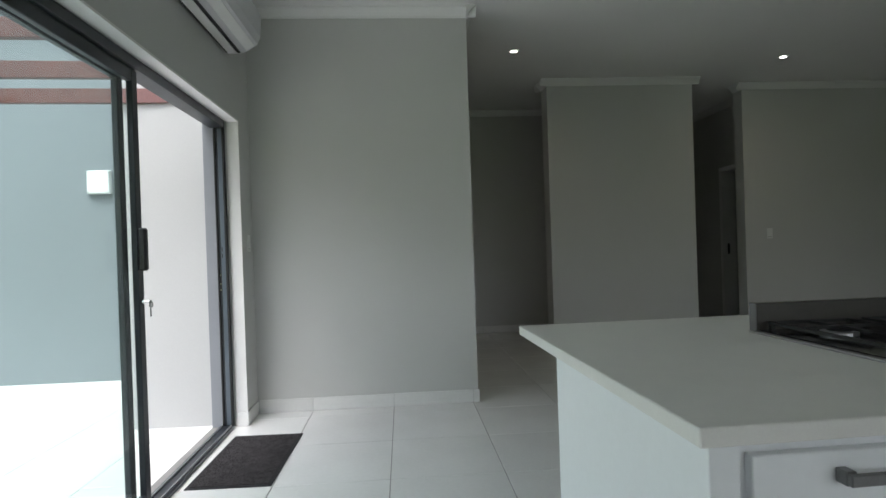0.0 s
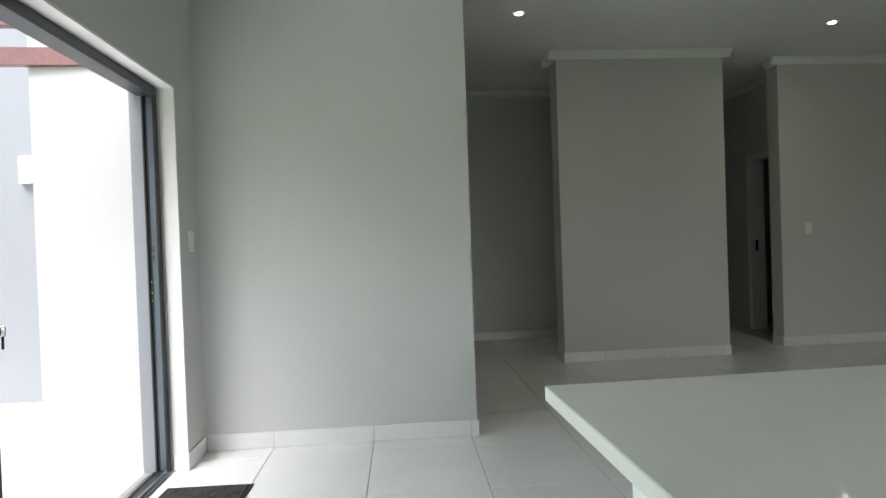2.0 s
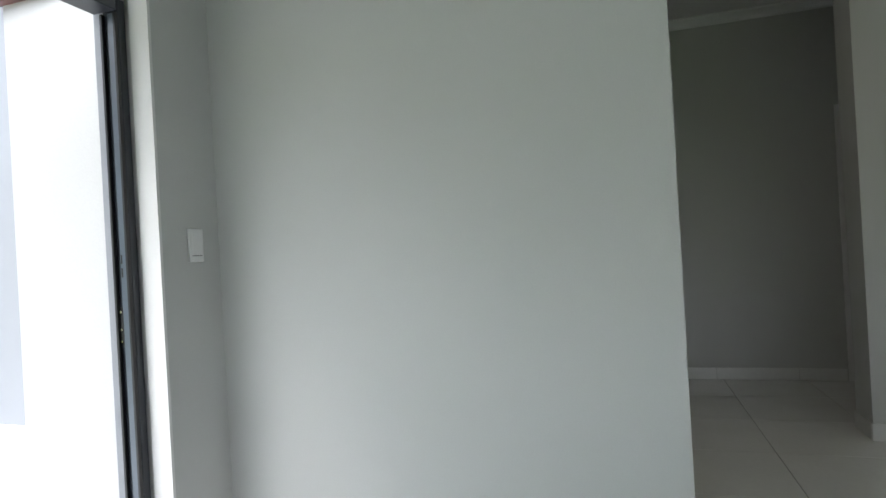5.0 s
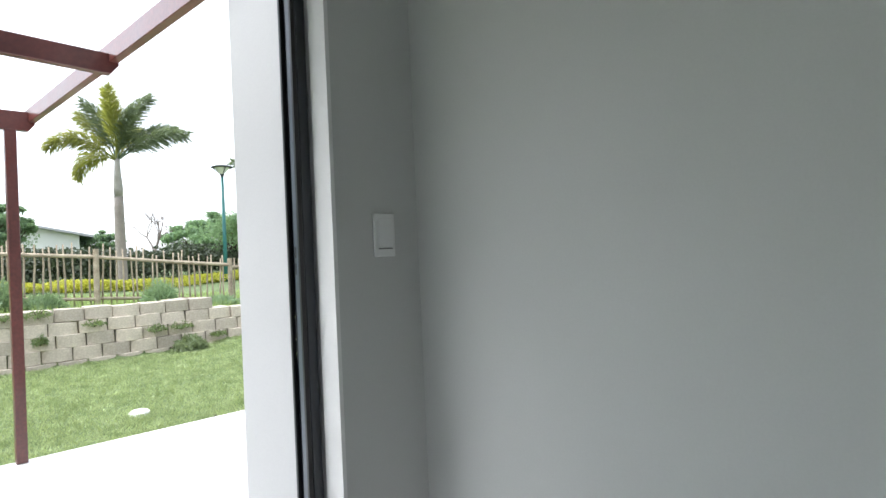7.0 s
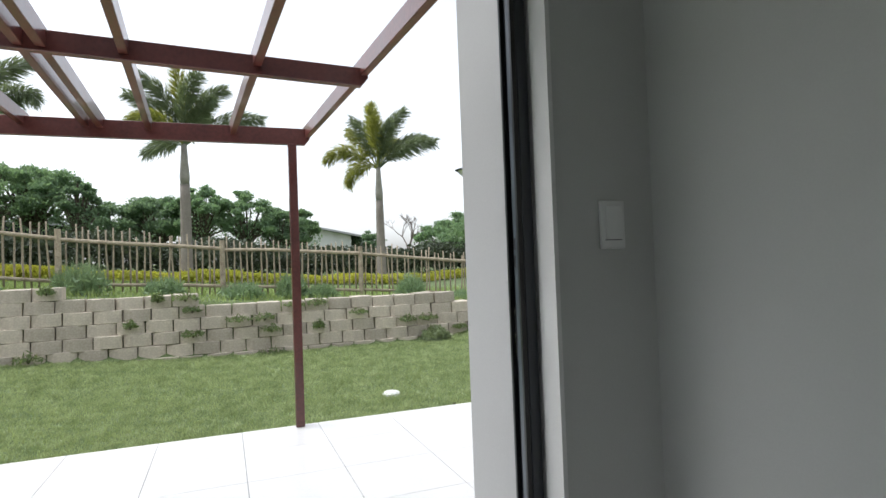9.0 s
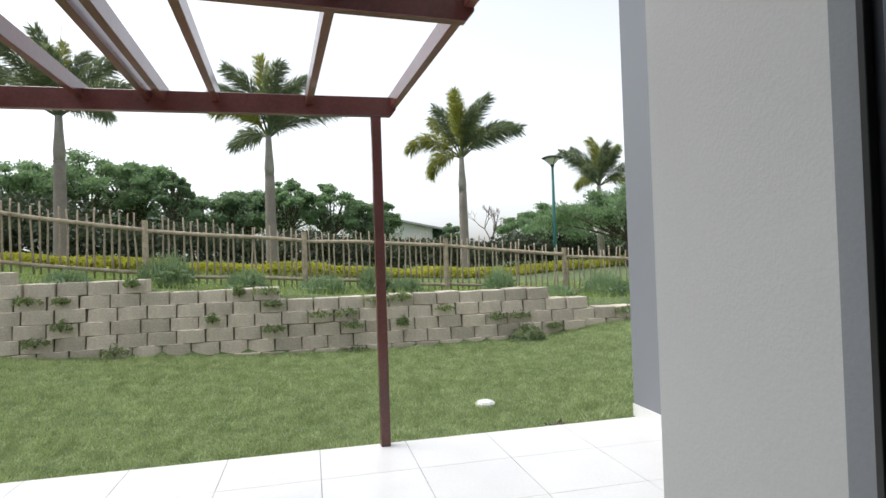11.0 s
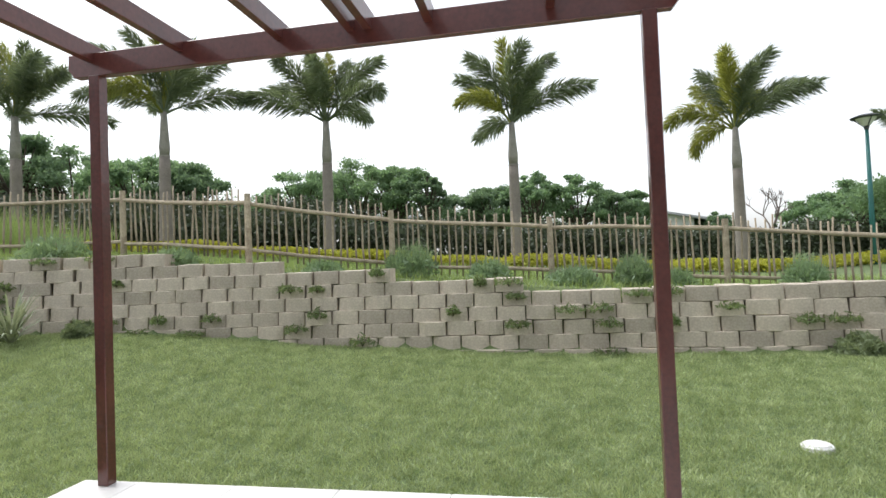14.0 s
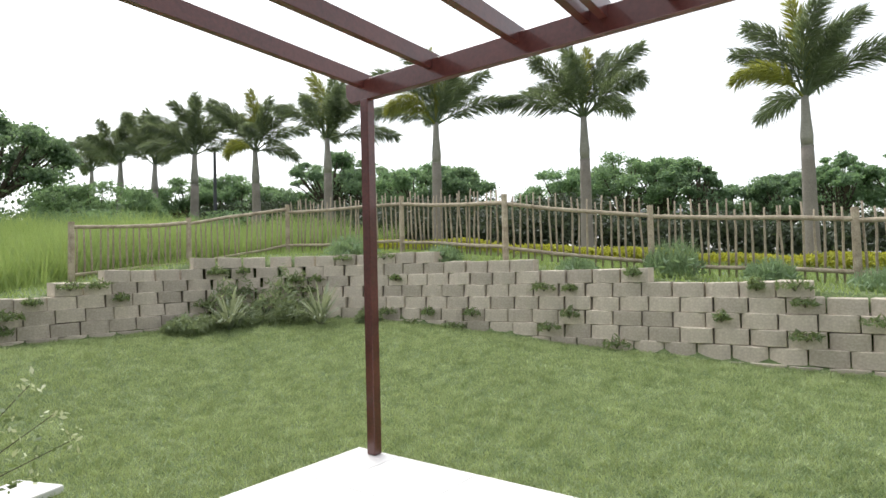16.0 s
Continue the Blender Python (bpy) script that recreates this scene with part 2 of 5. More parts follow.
def box(x0, x1, y0, y1, z0, z1, bevel=0.0, bm=None, segs=1):
    own = bmesh.new()
    vs = [own.verts.new((x, y, z)) for x in (x0, x1) for y in (y0, y1) for z in (z0, z1)]
    for f in ((0, 1, 3, 2), (4, 6, 7, 5), (0, 4, 5, 1), (2, 3, 7, 6), (0, 2, 6, 4), (1, 5, 7, 3)):
        own.faces.new([vs[i] for i in f])
    bmesh.ops.recalc_face_normals(own, faces=own.faces)
    if bevel:
        bmesh.ops.bevel(own, geom=list(own.edges), offset=bevel, segments=segs, profile=0.5, affect="EDGES")
    if bm is None:
        return own
    me = bpy.data.meshes.new("tmp")
    own.to_mesh(me)
    own.free()
    bm.from_mesh(me)
    bpy.data.meshes.remove(me)
    return bm


def tube(points, radii, sides=8, bm=None, caps=True):
    """A tapered tube through points."""
    bm = bm or bmesh.new()
    pts = [Vector(p) for p in points]
    rings = []
    for i, p in enumerate(pts):
        d = (pts[min(i + 1, len(pts) - 1)] - pts[max(i - 1, 0)]).normalized()
        up = Vector((0, 0, 1)) if abs(d.z) < 0.9 else Vector((1, 0, 0))
        a = d.cross(up).normalized()
        b = d.cross(a)
        r = radii[i] if hasattr(radii, "__len__") else radii
        rings.append([bm.verts.new(p + (a * math.cos(t) + b * math.sin(t)) * r) for t in (2 * math.pi * k / sides for k in range(sides))])
    for r0, r1 in zip(rings, rings[1:]):
        for k in range(sides):
            bm.faces.new((r0[k], r0[(k + 1) % sides], r1[(k + 1) % sides], r1[k]))
    if caps:
        bm.faces.new(rings[0][::-1])
        bm.faces.new(rings[-1])
    bmesh.ops.recalc_face_normals(bm, faces=bm.faces)
    return bm


def prism(outline, z0, z1, bevel=0.0):
    """An upright slab over a plan outline."""
    bm = bmesh.new()
    lo = [bm.verts.new((x, y, z0)) for x, y in outline]
    hi = [bm.verts.new((x, y, z1)) for x, y in outline]
    n = len(outline)
    bm.faces.new(lo[::-1])
    bm.faces.new(hi)
    for i in range(n):
        bm.faces.new((lo[i], lo[(i + 1) % n], hi[(i + 1) % n], hi[i]))
    bmesh.ops.recalc_face_normals(bm, faces=bm.faces)
    if bevel:
        bmesh.ops.bevel(bm, geom=list(bm.edges), offset=bevel, segments=2, profile=0.5, affect="EDGES")
    return bm


def raw_mesh(name, verts, faces, mat, parent=None):
    me = bpy.data.meshes.new(name)
    me.from_pydata(verts, [], faces)
    me.materials.append(mat)
    ob = new(name, me)
    if parent is not None:
        ob.parent = parent
    return ob


def blades(rng, xs, ys, zs, height, width, lean):
    """Upright tapering blades, one triangle each, at the given spots."""
    n = len(xs)
    a = rng.uniform(0, 2 * math.pi, n)
    h = height * rng.uniform(0.5, 1.25, n)
    w = width * rng.uniform(0.6, 1.3, n)
    t = rng.uniform(0, 2 * math.pi, n)
    l = lean * rng.uniform(0.1, 1.2, n) * h
    v = np.empty((n, 3, 3))
    v[:, 0] = np.stack((xs - np.cos(a) * w, ys - np.sin(a) * w, zs - 0.004), 1)
    v[:, 1] = np.stack((xs + np.cos(a) * w, ys + np.sin(a) * w, zs - 0.004), 1)
    v[:, 2] = np.stack((xs + np.cos(t) * l, ys + np.sin(t) * l, zs + h), 1)
    return v.reshape(-1, 3).tolist(), np.arange(3 * n).reshape(-1, 3).tolist()


def leaf_quads(rng, centres, size, stretch=1.6, droop=0.0):
    """Small folded leaves, two triangles each, facing every way."""
    c = np.asarray(centres)
    n = len(c)
    d = rng.normal(size=(n, 3))
    d[:, 2] -= droop
    d /= np.linalg.norm(d, axis=1)[:, None]
    o = rng.normal(size=(n, 3))
    s = np.cross(d, o)
    s /= np.linalg.norm(s, axis=1)[:, None] + 1e-9
    k = size * rng.uniform(0.6, 1.4, n)[:, None]
    v = np.empty((n, 4, 3))
    v[:, 0] = c - d * k * stretch / 2
    v[:, 1] = c + s * k / 2
    v[:, 2] = c + d * k * stretch / 2
    v[:, 3] = c - s * k / 2
    return v.reshape(-1, 3).tolist(), np.arange(4 * n).reshape(-1, 4).tolist()

# ---------------------------------------------------------------- the house shell
CEIL = 2.99
FARX, BACKY, EASTX = 9.0, -8.0, 9.0
DOOR_Y0, DOOR_Y1, DOOR_H = -4.2, -0.287, 2.105
OUT = -0.24
SLAB = -0.12


def wall(name, parts, mat, label):
    bm = bmesh.new()
    for p in parts:
        box(*p, bm=bm)
    return tagged(mesh_object(name, bm, mat), label, "wall", kind="structure")


# wall with the sliding door: room side and garden side are two leaves
wall("wall_west", [(-0.118, 0, DOOR_Y1, 0.15, 0, CEIL), (-0.118, 0, DOOR_Y0, DOOR_Y1, DOOR_H, CEIL), (-0.118, 0, BACKY, DOOR_Y0, 0, CEIL)],
     M_WALL, "painted warm grey wall round the sliding door")
wall("wall_west_outer", [(OUT, -0.118, DOOR_Y1, 1.52, -0.2, 3.6), (OUT, -0.118, DOOR_Y0, DOOR_Y1, DOOR_H, 3.6), (OUT, -0.118, BACKY, DOOR_Y0, -0.2, 3.6)],
     M_EXTGREY, "blue-grey plastered outer face of the house wall")
wall("wall_pier", [(-0.82, OUT - 0.002, -0.176, 0.4, -0.2, 3.6)], M_EXTBEIGE, "pale beige plastered pier beside the patio door")
wall("wall_wing", [(-3.765, OUT - 0.002, 1.515, 1.75, -0.4, 3.53)], M_EXTGREY, "blue-grey plastered garden wall of the house wing")
wall("wall_end", [(0, 1.64, 0, 0.15, 0, CEIL), (1.49, 1.64, 0.15, 3.35, 0, CEIL)], M_WALL, "light warm grey painted wall facing the door")
wall("wall_passage", [(1.49, 3.12, 3.35, 3.5, 0, CEIL), (3.12, 3.9, 3.35, 3.5, 2.1, CEIL), (3.9, 4.2, 3.35, 3.5, 0, CEIL), (4.05, 4.2, 3.5, 4.9, 0, CEIL)],
     M_WALL, "grey painted passage wall in shadow")
wall("wall_nib", [(2.745, 4.4, 1.905, 2.15, 0, CEIL)], M_WALL, "freestanding grey painted wall between two passages")
wall("wall_north_east", [(5.14, EASTX, 2.165, 2.34, 0, CEIL)], M_WALL, "grey painted wall with a light switch")
wall("wall_corridor", [(4.05, 7, 4.9, 5.05, 0, CEIL), (5.5, 5.65, 2.34, 2.42, 0, CEIL), (5.5, 5.65, 2.42, 3.27, 2.1, CEIL), (5.5, 5.65, 3.27, 4.9, 0, CEIL)],
     M_WALL, "grey painted corridor wall with a doorway")
wall("wall_bathroom", [(1.34, 4.05, 6.0, 6.15, 0, 1.2), (1.34, 4.05, 6.0, 6.15, 2.1, CEIL), (1.34, 2.6, 6.0, 6.15, 1.2, 2.1), (3.4, 4.05, 6.0, 6.15, 1.2, 2.1), (1.34, 1.49, 3.35, 6.0, 0, CEIL), (4.05, 4.2, 5.05, 6.15, 0, CEIL)], M_REVEAL, "pale wall of the small room behind the passage")
wall("wall_bedroom", [(7.0, 9.15, 4.9, 5.05, 0, CEIL), (9.0, 9.15, 2.34, 4.9, 0, CEIL)], M_WALL, "plain wall closing the room off the corridor")
wall("wall_south", [(-0.118, EASTX, BACKY - 0.15, BACKY, 0, 0.9), (-0.118, EASTX, BACKY - 0.15, BACKY, 2.4, CEIL), (-0.118, 1.0, BACKY - 0.15, BACKY, 0.9, 2.4), (7.02, EASTX, BACKY - 0.15, BACKY, 0.9, 2.4)],
     M_WALL, "plain grey wall behind with a window opening")
wall("wall_east", [(EASTX, EASTX + 0.15, BACKY, 2.34, 0, CEIL)], M_WALL, "plain grey wall closing the room")
tagged(mesh_object("ceiling", box(-0.118, 9.2, BACKY - 0.15, 6.2, CEIL, CEIL + 0.12), M_CEIL), "smooth white painted ceiling", "ceiling", kind="structure")
tagged(mesh_object("roof_slab", box(OUT - 0.0, 9.3, BACKY - 0.3, 6.3, CEIL + 0.13, CEIL + 0.5), M_EXTGREY), "plain flat roof over the house", "roof", kind="structure")
tagged(mesh_object("roof_eave", box(-4.02, OUT - 0.004, 1.4, 1.9, 3.531, 3.64, 0.004), M_ROOF), "dark grey eave over the garden wall of the house wing", "eave", kind="structure")

# door reveal lining, smooth and white
wall("door_reveal", [(-0.074, 0.004, DOOR_Y1 - 0.012, DOOR_Y1, 0, DOOR_H), (-0.074, 0.004, DOOR_Y0, DOOR_Y1 - 0.012, DOOR_H - 0.012, DOOR_H),
                     (-0.074, 0.004, DOOR_Y0, DOOR_Y0 + 0.012, 0, DOOR_H - 0.012)], M_REVEAL, "smooth white plastered reveal of the sliding door")

# floor bed and patio bed carry the tiles
floor = tagged(mesh_object("floor", box(OUT, 9.2, BACKY - 0.15, 6.2, -0.15, -0.004), M_GROUT), "large white porcelain floor tiles with thin grey joints", "floor", kind="structure")
patio = tagged(mesh_object("patio", box(-3.73, OUT - 0.001, -3.69, 1.52, -0.4, SLAB - 0.006, 0.004), M_GROUT), "white tiled patio slab beside the lawn", "patio", kind="structure")


win = thing("window_1", "wide aluminium framed window at the back of the kitchen", "window", kind="structure")
for k in range(4):
    part("window_frame", box(1.0 + k * 1.987, 1.06 + k * 1.987, BACKY - 0.1, BACKY - 0.04, 0.96, 2.34), M_ALU, win)
part("window_frame", box(1.0, 7.02, BACKY - 0.1, BACKY - 0.04, 0.9, 0.96), M_ALU, win)
part("window_frame", box(1.0, 7.02, BACKY - 0.1, BACKY - 0.04, 2.34, 2.4), M_ALU, win)

# coved cornice, run by run
def cornice(name, runs):
    prof = [(0, 0), (0, -0.075), (0.012, -0.075), (0.016, -0.06), (0.03, -0.04), (0.05, -0.022), (0.062, -0.016), (0.062, -0.006), (0.075, 0)]
    bm = bmesh.new()
    for (x0, y0), (x1, y1), (nx, ny) in runs:
        d = Vector((x1 - x0, y1 - y0)).normalized()
        a = [bm.verts.new((x0 + nx * p - d.x * p * 0, y0 + ny * p, CEIL - 0.001 + q)) for p, q in prof]
        b = [bm.verts.new((x1 + nx * p, y1 + ny * p, CEIL - 0.001 + q)) for p, q in prof]
        for i in range(len(prof) - 1):
            bm.faces.new((a[i], a[i + 1], b[i + 1], b[i]))
        bm.faces.new(a)
        bm.faces.new(b[::-1])
    bmesh.ops.recalc_face_normals(bm, faces=bm.faces)
    return tagged(mesh_object(name, bm, M_CORNICE), "white coved plaster cornice under the ceiling", "cornice", kind="structure")


C = 0.075
cornice("cornice_end", [((0, 0), (1.64 + C, 0), (0, -1)), ((1.64, -C), (1.64, 3.35), (1, 0))])
cornice("cornice_west", [((0, BACKY), (0, 0), (1, 0))])
cornice("cornice_nib", [((2.745 - C, 1.905), (4.4 + C, 1.905), (0, -1)), ((2.745, 1.905), (2.745, 2.15), (-1, 0)), ((4.4, 1.905), (4.4, 2.15), (1, 0)), ((2.745 - C, 2.15), (4.4 + C, 2.15), (0, 1))])
cornice("cornice_east", [((5.14 - C, 2.165), (EASTX, 2.165), (0, -1)), ((5.14, 2.165), (5.14, 2.34), (-1, 0))])
cornice("cornice_passage", [((1.64, 3.35), (4.2, 3.35), (0, -1)), ((4.2, 3.35), (4.2, 4.9), (1, 0)), ((4.2, 4.9), (5.5, 4.9), (0, -1)), ((5.5, 2.34), (5.5, 4.9), (-1, 0))])


# tiled skirting: each length a piece of the baseboard
def skirting(name, runs, top=0.098, mat=None):
    base = thing(name, "white tiled skirting along the wall", "skirting", kind="structure")
    for (x0, y0), (x1, y1), (nx, ny), start in runs:
        length = math.hypot(x1 - x0, y1 - y0)
        dx, dy = (x1 - x0) / length, (y1 - y0) / length
        cuts = [0.0]
        s = start
        while s < length - 0.02:
            if s > 0.02:
                cuts.append(s)
            s += 0.6
        cuts.append(length)
        for a, b in zip(cuts, cuts[1:]):
            a, b = a + 0.0015, b - 0.0015
            xs = sorted((x0 + dx * a, x0 + dx * b)) if abs(dx) > 0.5 else sorted((x0 + nx * 0.0005, x0 + nx * 0.0105))
            ys = sorted((y0 + dy * a, y0 + dy * b)) if abs(dy) > 0.5 else sorted((y0 + ny * 0.0005, y0 + ny * 0.0105))
            part("skirting_tile", box(xs[0], xs[1], ys[0], ys[1], 0.001 + SK, top + SK, 0.0015), mat or M_TILE, base)
    return base


SK = 0.0
skirting("baseboard_end", [((0.012, 0), (1.652, 0), (0, -1), 0.39), ((1.64, 0.001), (1.64, 3.34), (1, 0), 0.6)])
skirting("baseboard_west", [((0, 0), (0, DOOR_Y1 - 0.01), (1, 0), 0.6), ((-0.07, DOOR_Y1 - 0.012), (0.011, DOOR_Y1 - 0.012), (0, -1), 0.6), ((0, DOOR_Y0), (0, BACKY), (1, 0), 0.6)])
skirting("baseboard_nib", [((2.735, 1.905), (4.41, 1.905), (0, -1), 0.4), ((2.745, 1.906), (2.745, 2.15), (-1, 0), 0.6), ((4.4, 1.906), (4.4, 2.15), (1, 0), 0.6)])
skirting("baseboard_east", [((5.13, 2.165), (9.0, 2.165), (0, -1), 0.5), ((5.14, 2.166), (5.14, 2.34), (-1, 0), 0.6)])
skirting("baseboard_passage", [((1.65, 3.35), (3.08, 3.35), (0, -1), 0.5), ((3.94, 3.35), (4.2, 3.35), (0, -1), 0.6)])
SK = SLAB
skirting("baseboard_wing", [((-3.765, 1.515), (-0.25, 1.515), (0, -1), 0.44)], mat=M_PATIO)
skirting("baseboard_pier", [((-0.831, -0.176), (-0.245, -0.176), (0, -1), 0.25), ((-0.82, -0.175), (-0.82, 0.4), (-1, 0), 0.6)], mat=M_PATIO)


# door linings of the two inner doorways
def door_frame(name, runs, label):
    d = thing(name, label, "door frame", kind="structure")
    for n, b in runs:
        part(n, box(*b, 0.004), M_REVEAL, d)
    return d


door_frame("door_1", [("jamb", (3.09, 3.15, 3.33, 3.52, 0, 2.09)), ("jamb", (3.87, 3.93, 3.33, 3.52, 0, 2.09)), ("lintel", (3.09, 3.93, 3.332, 3.518, 2.091, 2.15))], "white painted frame of an open inner doorway")
d2 = door_frame("door_2", [("jamb", (5.48, 5.67, 2.39, 2.45, 0, 2.08)), ("jamb", (5.48, 5.67, 3.24, 3.3, 0, 2.08)), ("lintel", (5.482, 5.668, 2.39, 3.3, 2.081, 2.14))], "white painted frame of a corridor door standing open")
leaf = part("door_leaf", box(5.675, 6.455, 2.46, 2.5, 0.01, 2.078, 0.003), M_REVEAL, d2)
part("handle", tube([(6.39, 2.5, 1.03), (6.39, 2.55, 1.03), (6.27, 2.55, 1.03)], 0.009), M_GUN, leaf, "dark lever handle")
part("strike_plate", box(5.545, 5.575, 3.236, 3.2395, 0.96, 1.1, 0.001), M_BLACK, d2, "dark strike plate")

# ---------------------------------------------------------------- garden ground
# garden line: x, y, lawn height at the foot, height of the bank behind, height at the fence
BANK = [(-8.2, 16.0, 0.4, 0.5, 0.5), (-8.15, 4.3, 0.08, 0.42, 0.4), (-8.15, 3.4, 0.0, 0.45, 0.44), (-8.15, 2.4, -0.13, 0.6, 0.5),
        (-8.15, 0.1, -0.14, 0.62, 0.66), (-8.15, -2.1, -0.1, 0.79, 0.83), (-8.1, -4.15, 0.02, 0.98, 1.0), (-7.9, -6.2, 0.21, 1.16, 1.25),
        (-7.7, -7.7, 0.29, 1.33, 1.42), (-7.2, -9.0, 0.3, 1.34, 1.5), (-6.2, -9.55, 0.26, 1.28, 1.35), (-5.2, -9.6, 0.23, 1.15, 1.2),
        (-4.3, -9.6, 0.23, 0.95, 1.0), (-3.6, -9.6, 0.24, 0.8, 0.9), (-2.0, -9.8, 0.22, 0.75, 0.85), (14.0, -12.5, 0.19, 0.7, 0.85)]
SEG = np.array(BANK)


def bank_at(x, y):
    """Signed distance behind the garden wall's foot (positive behind), and the heights there."""
    x, y = np.asarray(x, float), np.asarray(y, float)
    best = np.full(x.shape, 1e9)
    side = np.zeros(x.shape)
    vals = np.zeros(x.shape + (3,))
    for a, b in zip(SEG, SEG[1:]):
        dx, dy = b[0] - a[0], b[1] - a[1]
        ll = dx * dx + dy * dy
        t = np.clip(((x - a[0]) * dx + (y - a[1]) * dy) / ll, 0, 1)
        d = np.hypot(x - a[0] - t * dx, y - a[1] - t * dy)
        s = np.sign(dy * (x - a[0]) - dx * (y - a[1]))
        near = d < best
        best = np.where(near, d, best)
        side = np.where(near, s, side)
        vals = np.where(near[..., None], a[2:] + t[..., None] * (b[2:] - a[2:]), vals)
    return best * np.where(side == 0, 1, side), vals


def ground_z(x, y):
    s, v = bank_at(x, y)
    inner = np.clip((s + 3.7) / 3.7, 0, 1)
    inner = inner * inner * (3 - 2 * inner)
    lawn = -0.31 + inner * (v[..., 0] + 0.31)
    up = np.clip((s - 0.10) / 0.35, 0, 1)
    far = np.clip((s - 0.45) / 1.2, 0, 1)
    behind = v[..., 1] + far * (v[..., 2] - v[..., 1]) + np.clip(s - 1.7, 0, 24) * 0.028 + np.clip(-y - 11.0, 0, 22) * np.clip(s - 1.7, 0, 4) * 0.013
    bumps = 0.012 * np.sin(x * 2.1 + 1.3 * np.sin(y)) * np.sin(y * 1.7)
    return np.where(s < 0.1, lawn, lawn + up * (behind - lawn - 0.03)) + bumps * np.clip(-s + 0.5, 0.4, 1)


def spread(lo, hi, step, reach):
    mid = np.arange(lo, hi, step)
    out, k = [], step
    x = hi
    while x < reach:
        out.append(x)
        k *= 1.35
        x += k
    left, k, x = [], step, lo
    while x > -reach:
        k *= 1.35
        x -= k
        left.append(x)
    return np.array(left[::-1] + list(mid) + out)


gx, gy = spread(-12.0, -3.7, 0.16, 900), spread(-12.5, 8.0, 0.16, 900)
GX, GY = np.meshgrid(gx, gy, indexing="ij")
GZ = ground_z(GX, GY)
under = ((GX > -3.69) & (GY < 7) & (GY > -3.66) & (GX < 12)) | ((GX > -0.2) & (GX < 9.1) & (GY > -8.1) & (GY < 7))
GZ = np.where(under, -0.5, GZ)
ny_ = len(gy)
gv = np.stack((GX, GY, GZ), -1).reshape(-1, 3).tolist()
gf = [(i * ny_ + j, (i + 1) * ny_ + j, (i + 1) * ny_ + j + 1, i * ny_ + j + 1) for i in range(len(gx) - 1) for j in range(ny_ - 1)]
ground = tagged(raw_mesh("ground", gv, gf, M_LAWN), "mown green lawn with a grassy bank behind", "ground", kind="structure")
ground.data.polygons.foreach_set("use_smooth", [True] * len(gf))

# ---------------------------------------------------------------- sliding door
FX0, FX1 = -0.172, -0.075


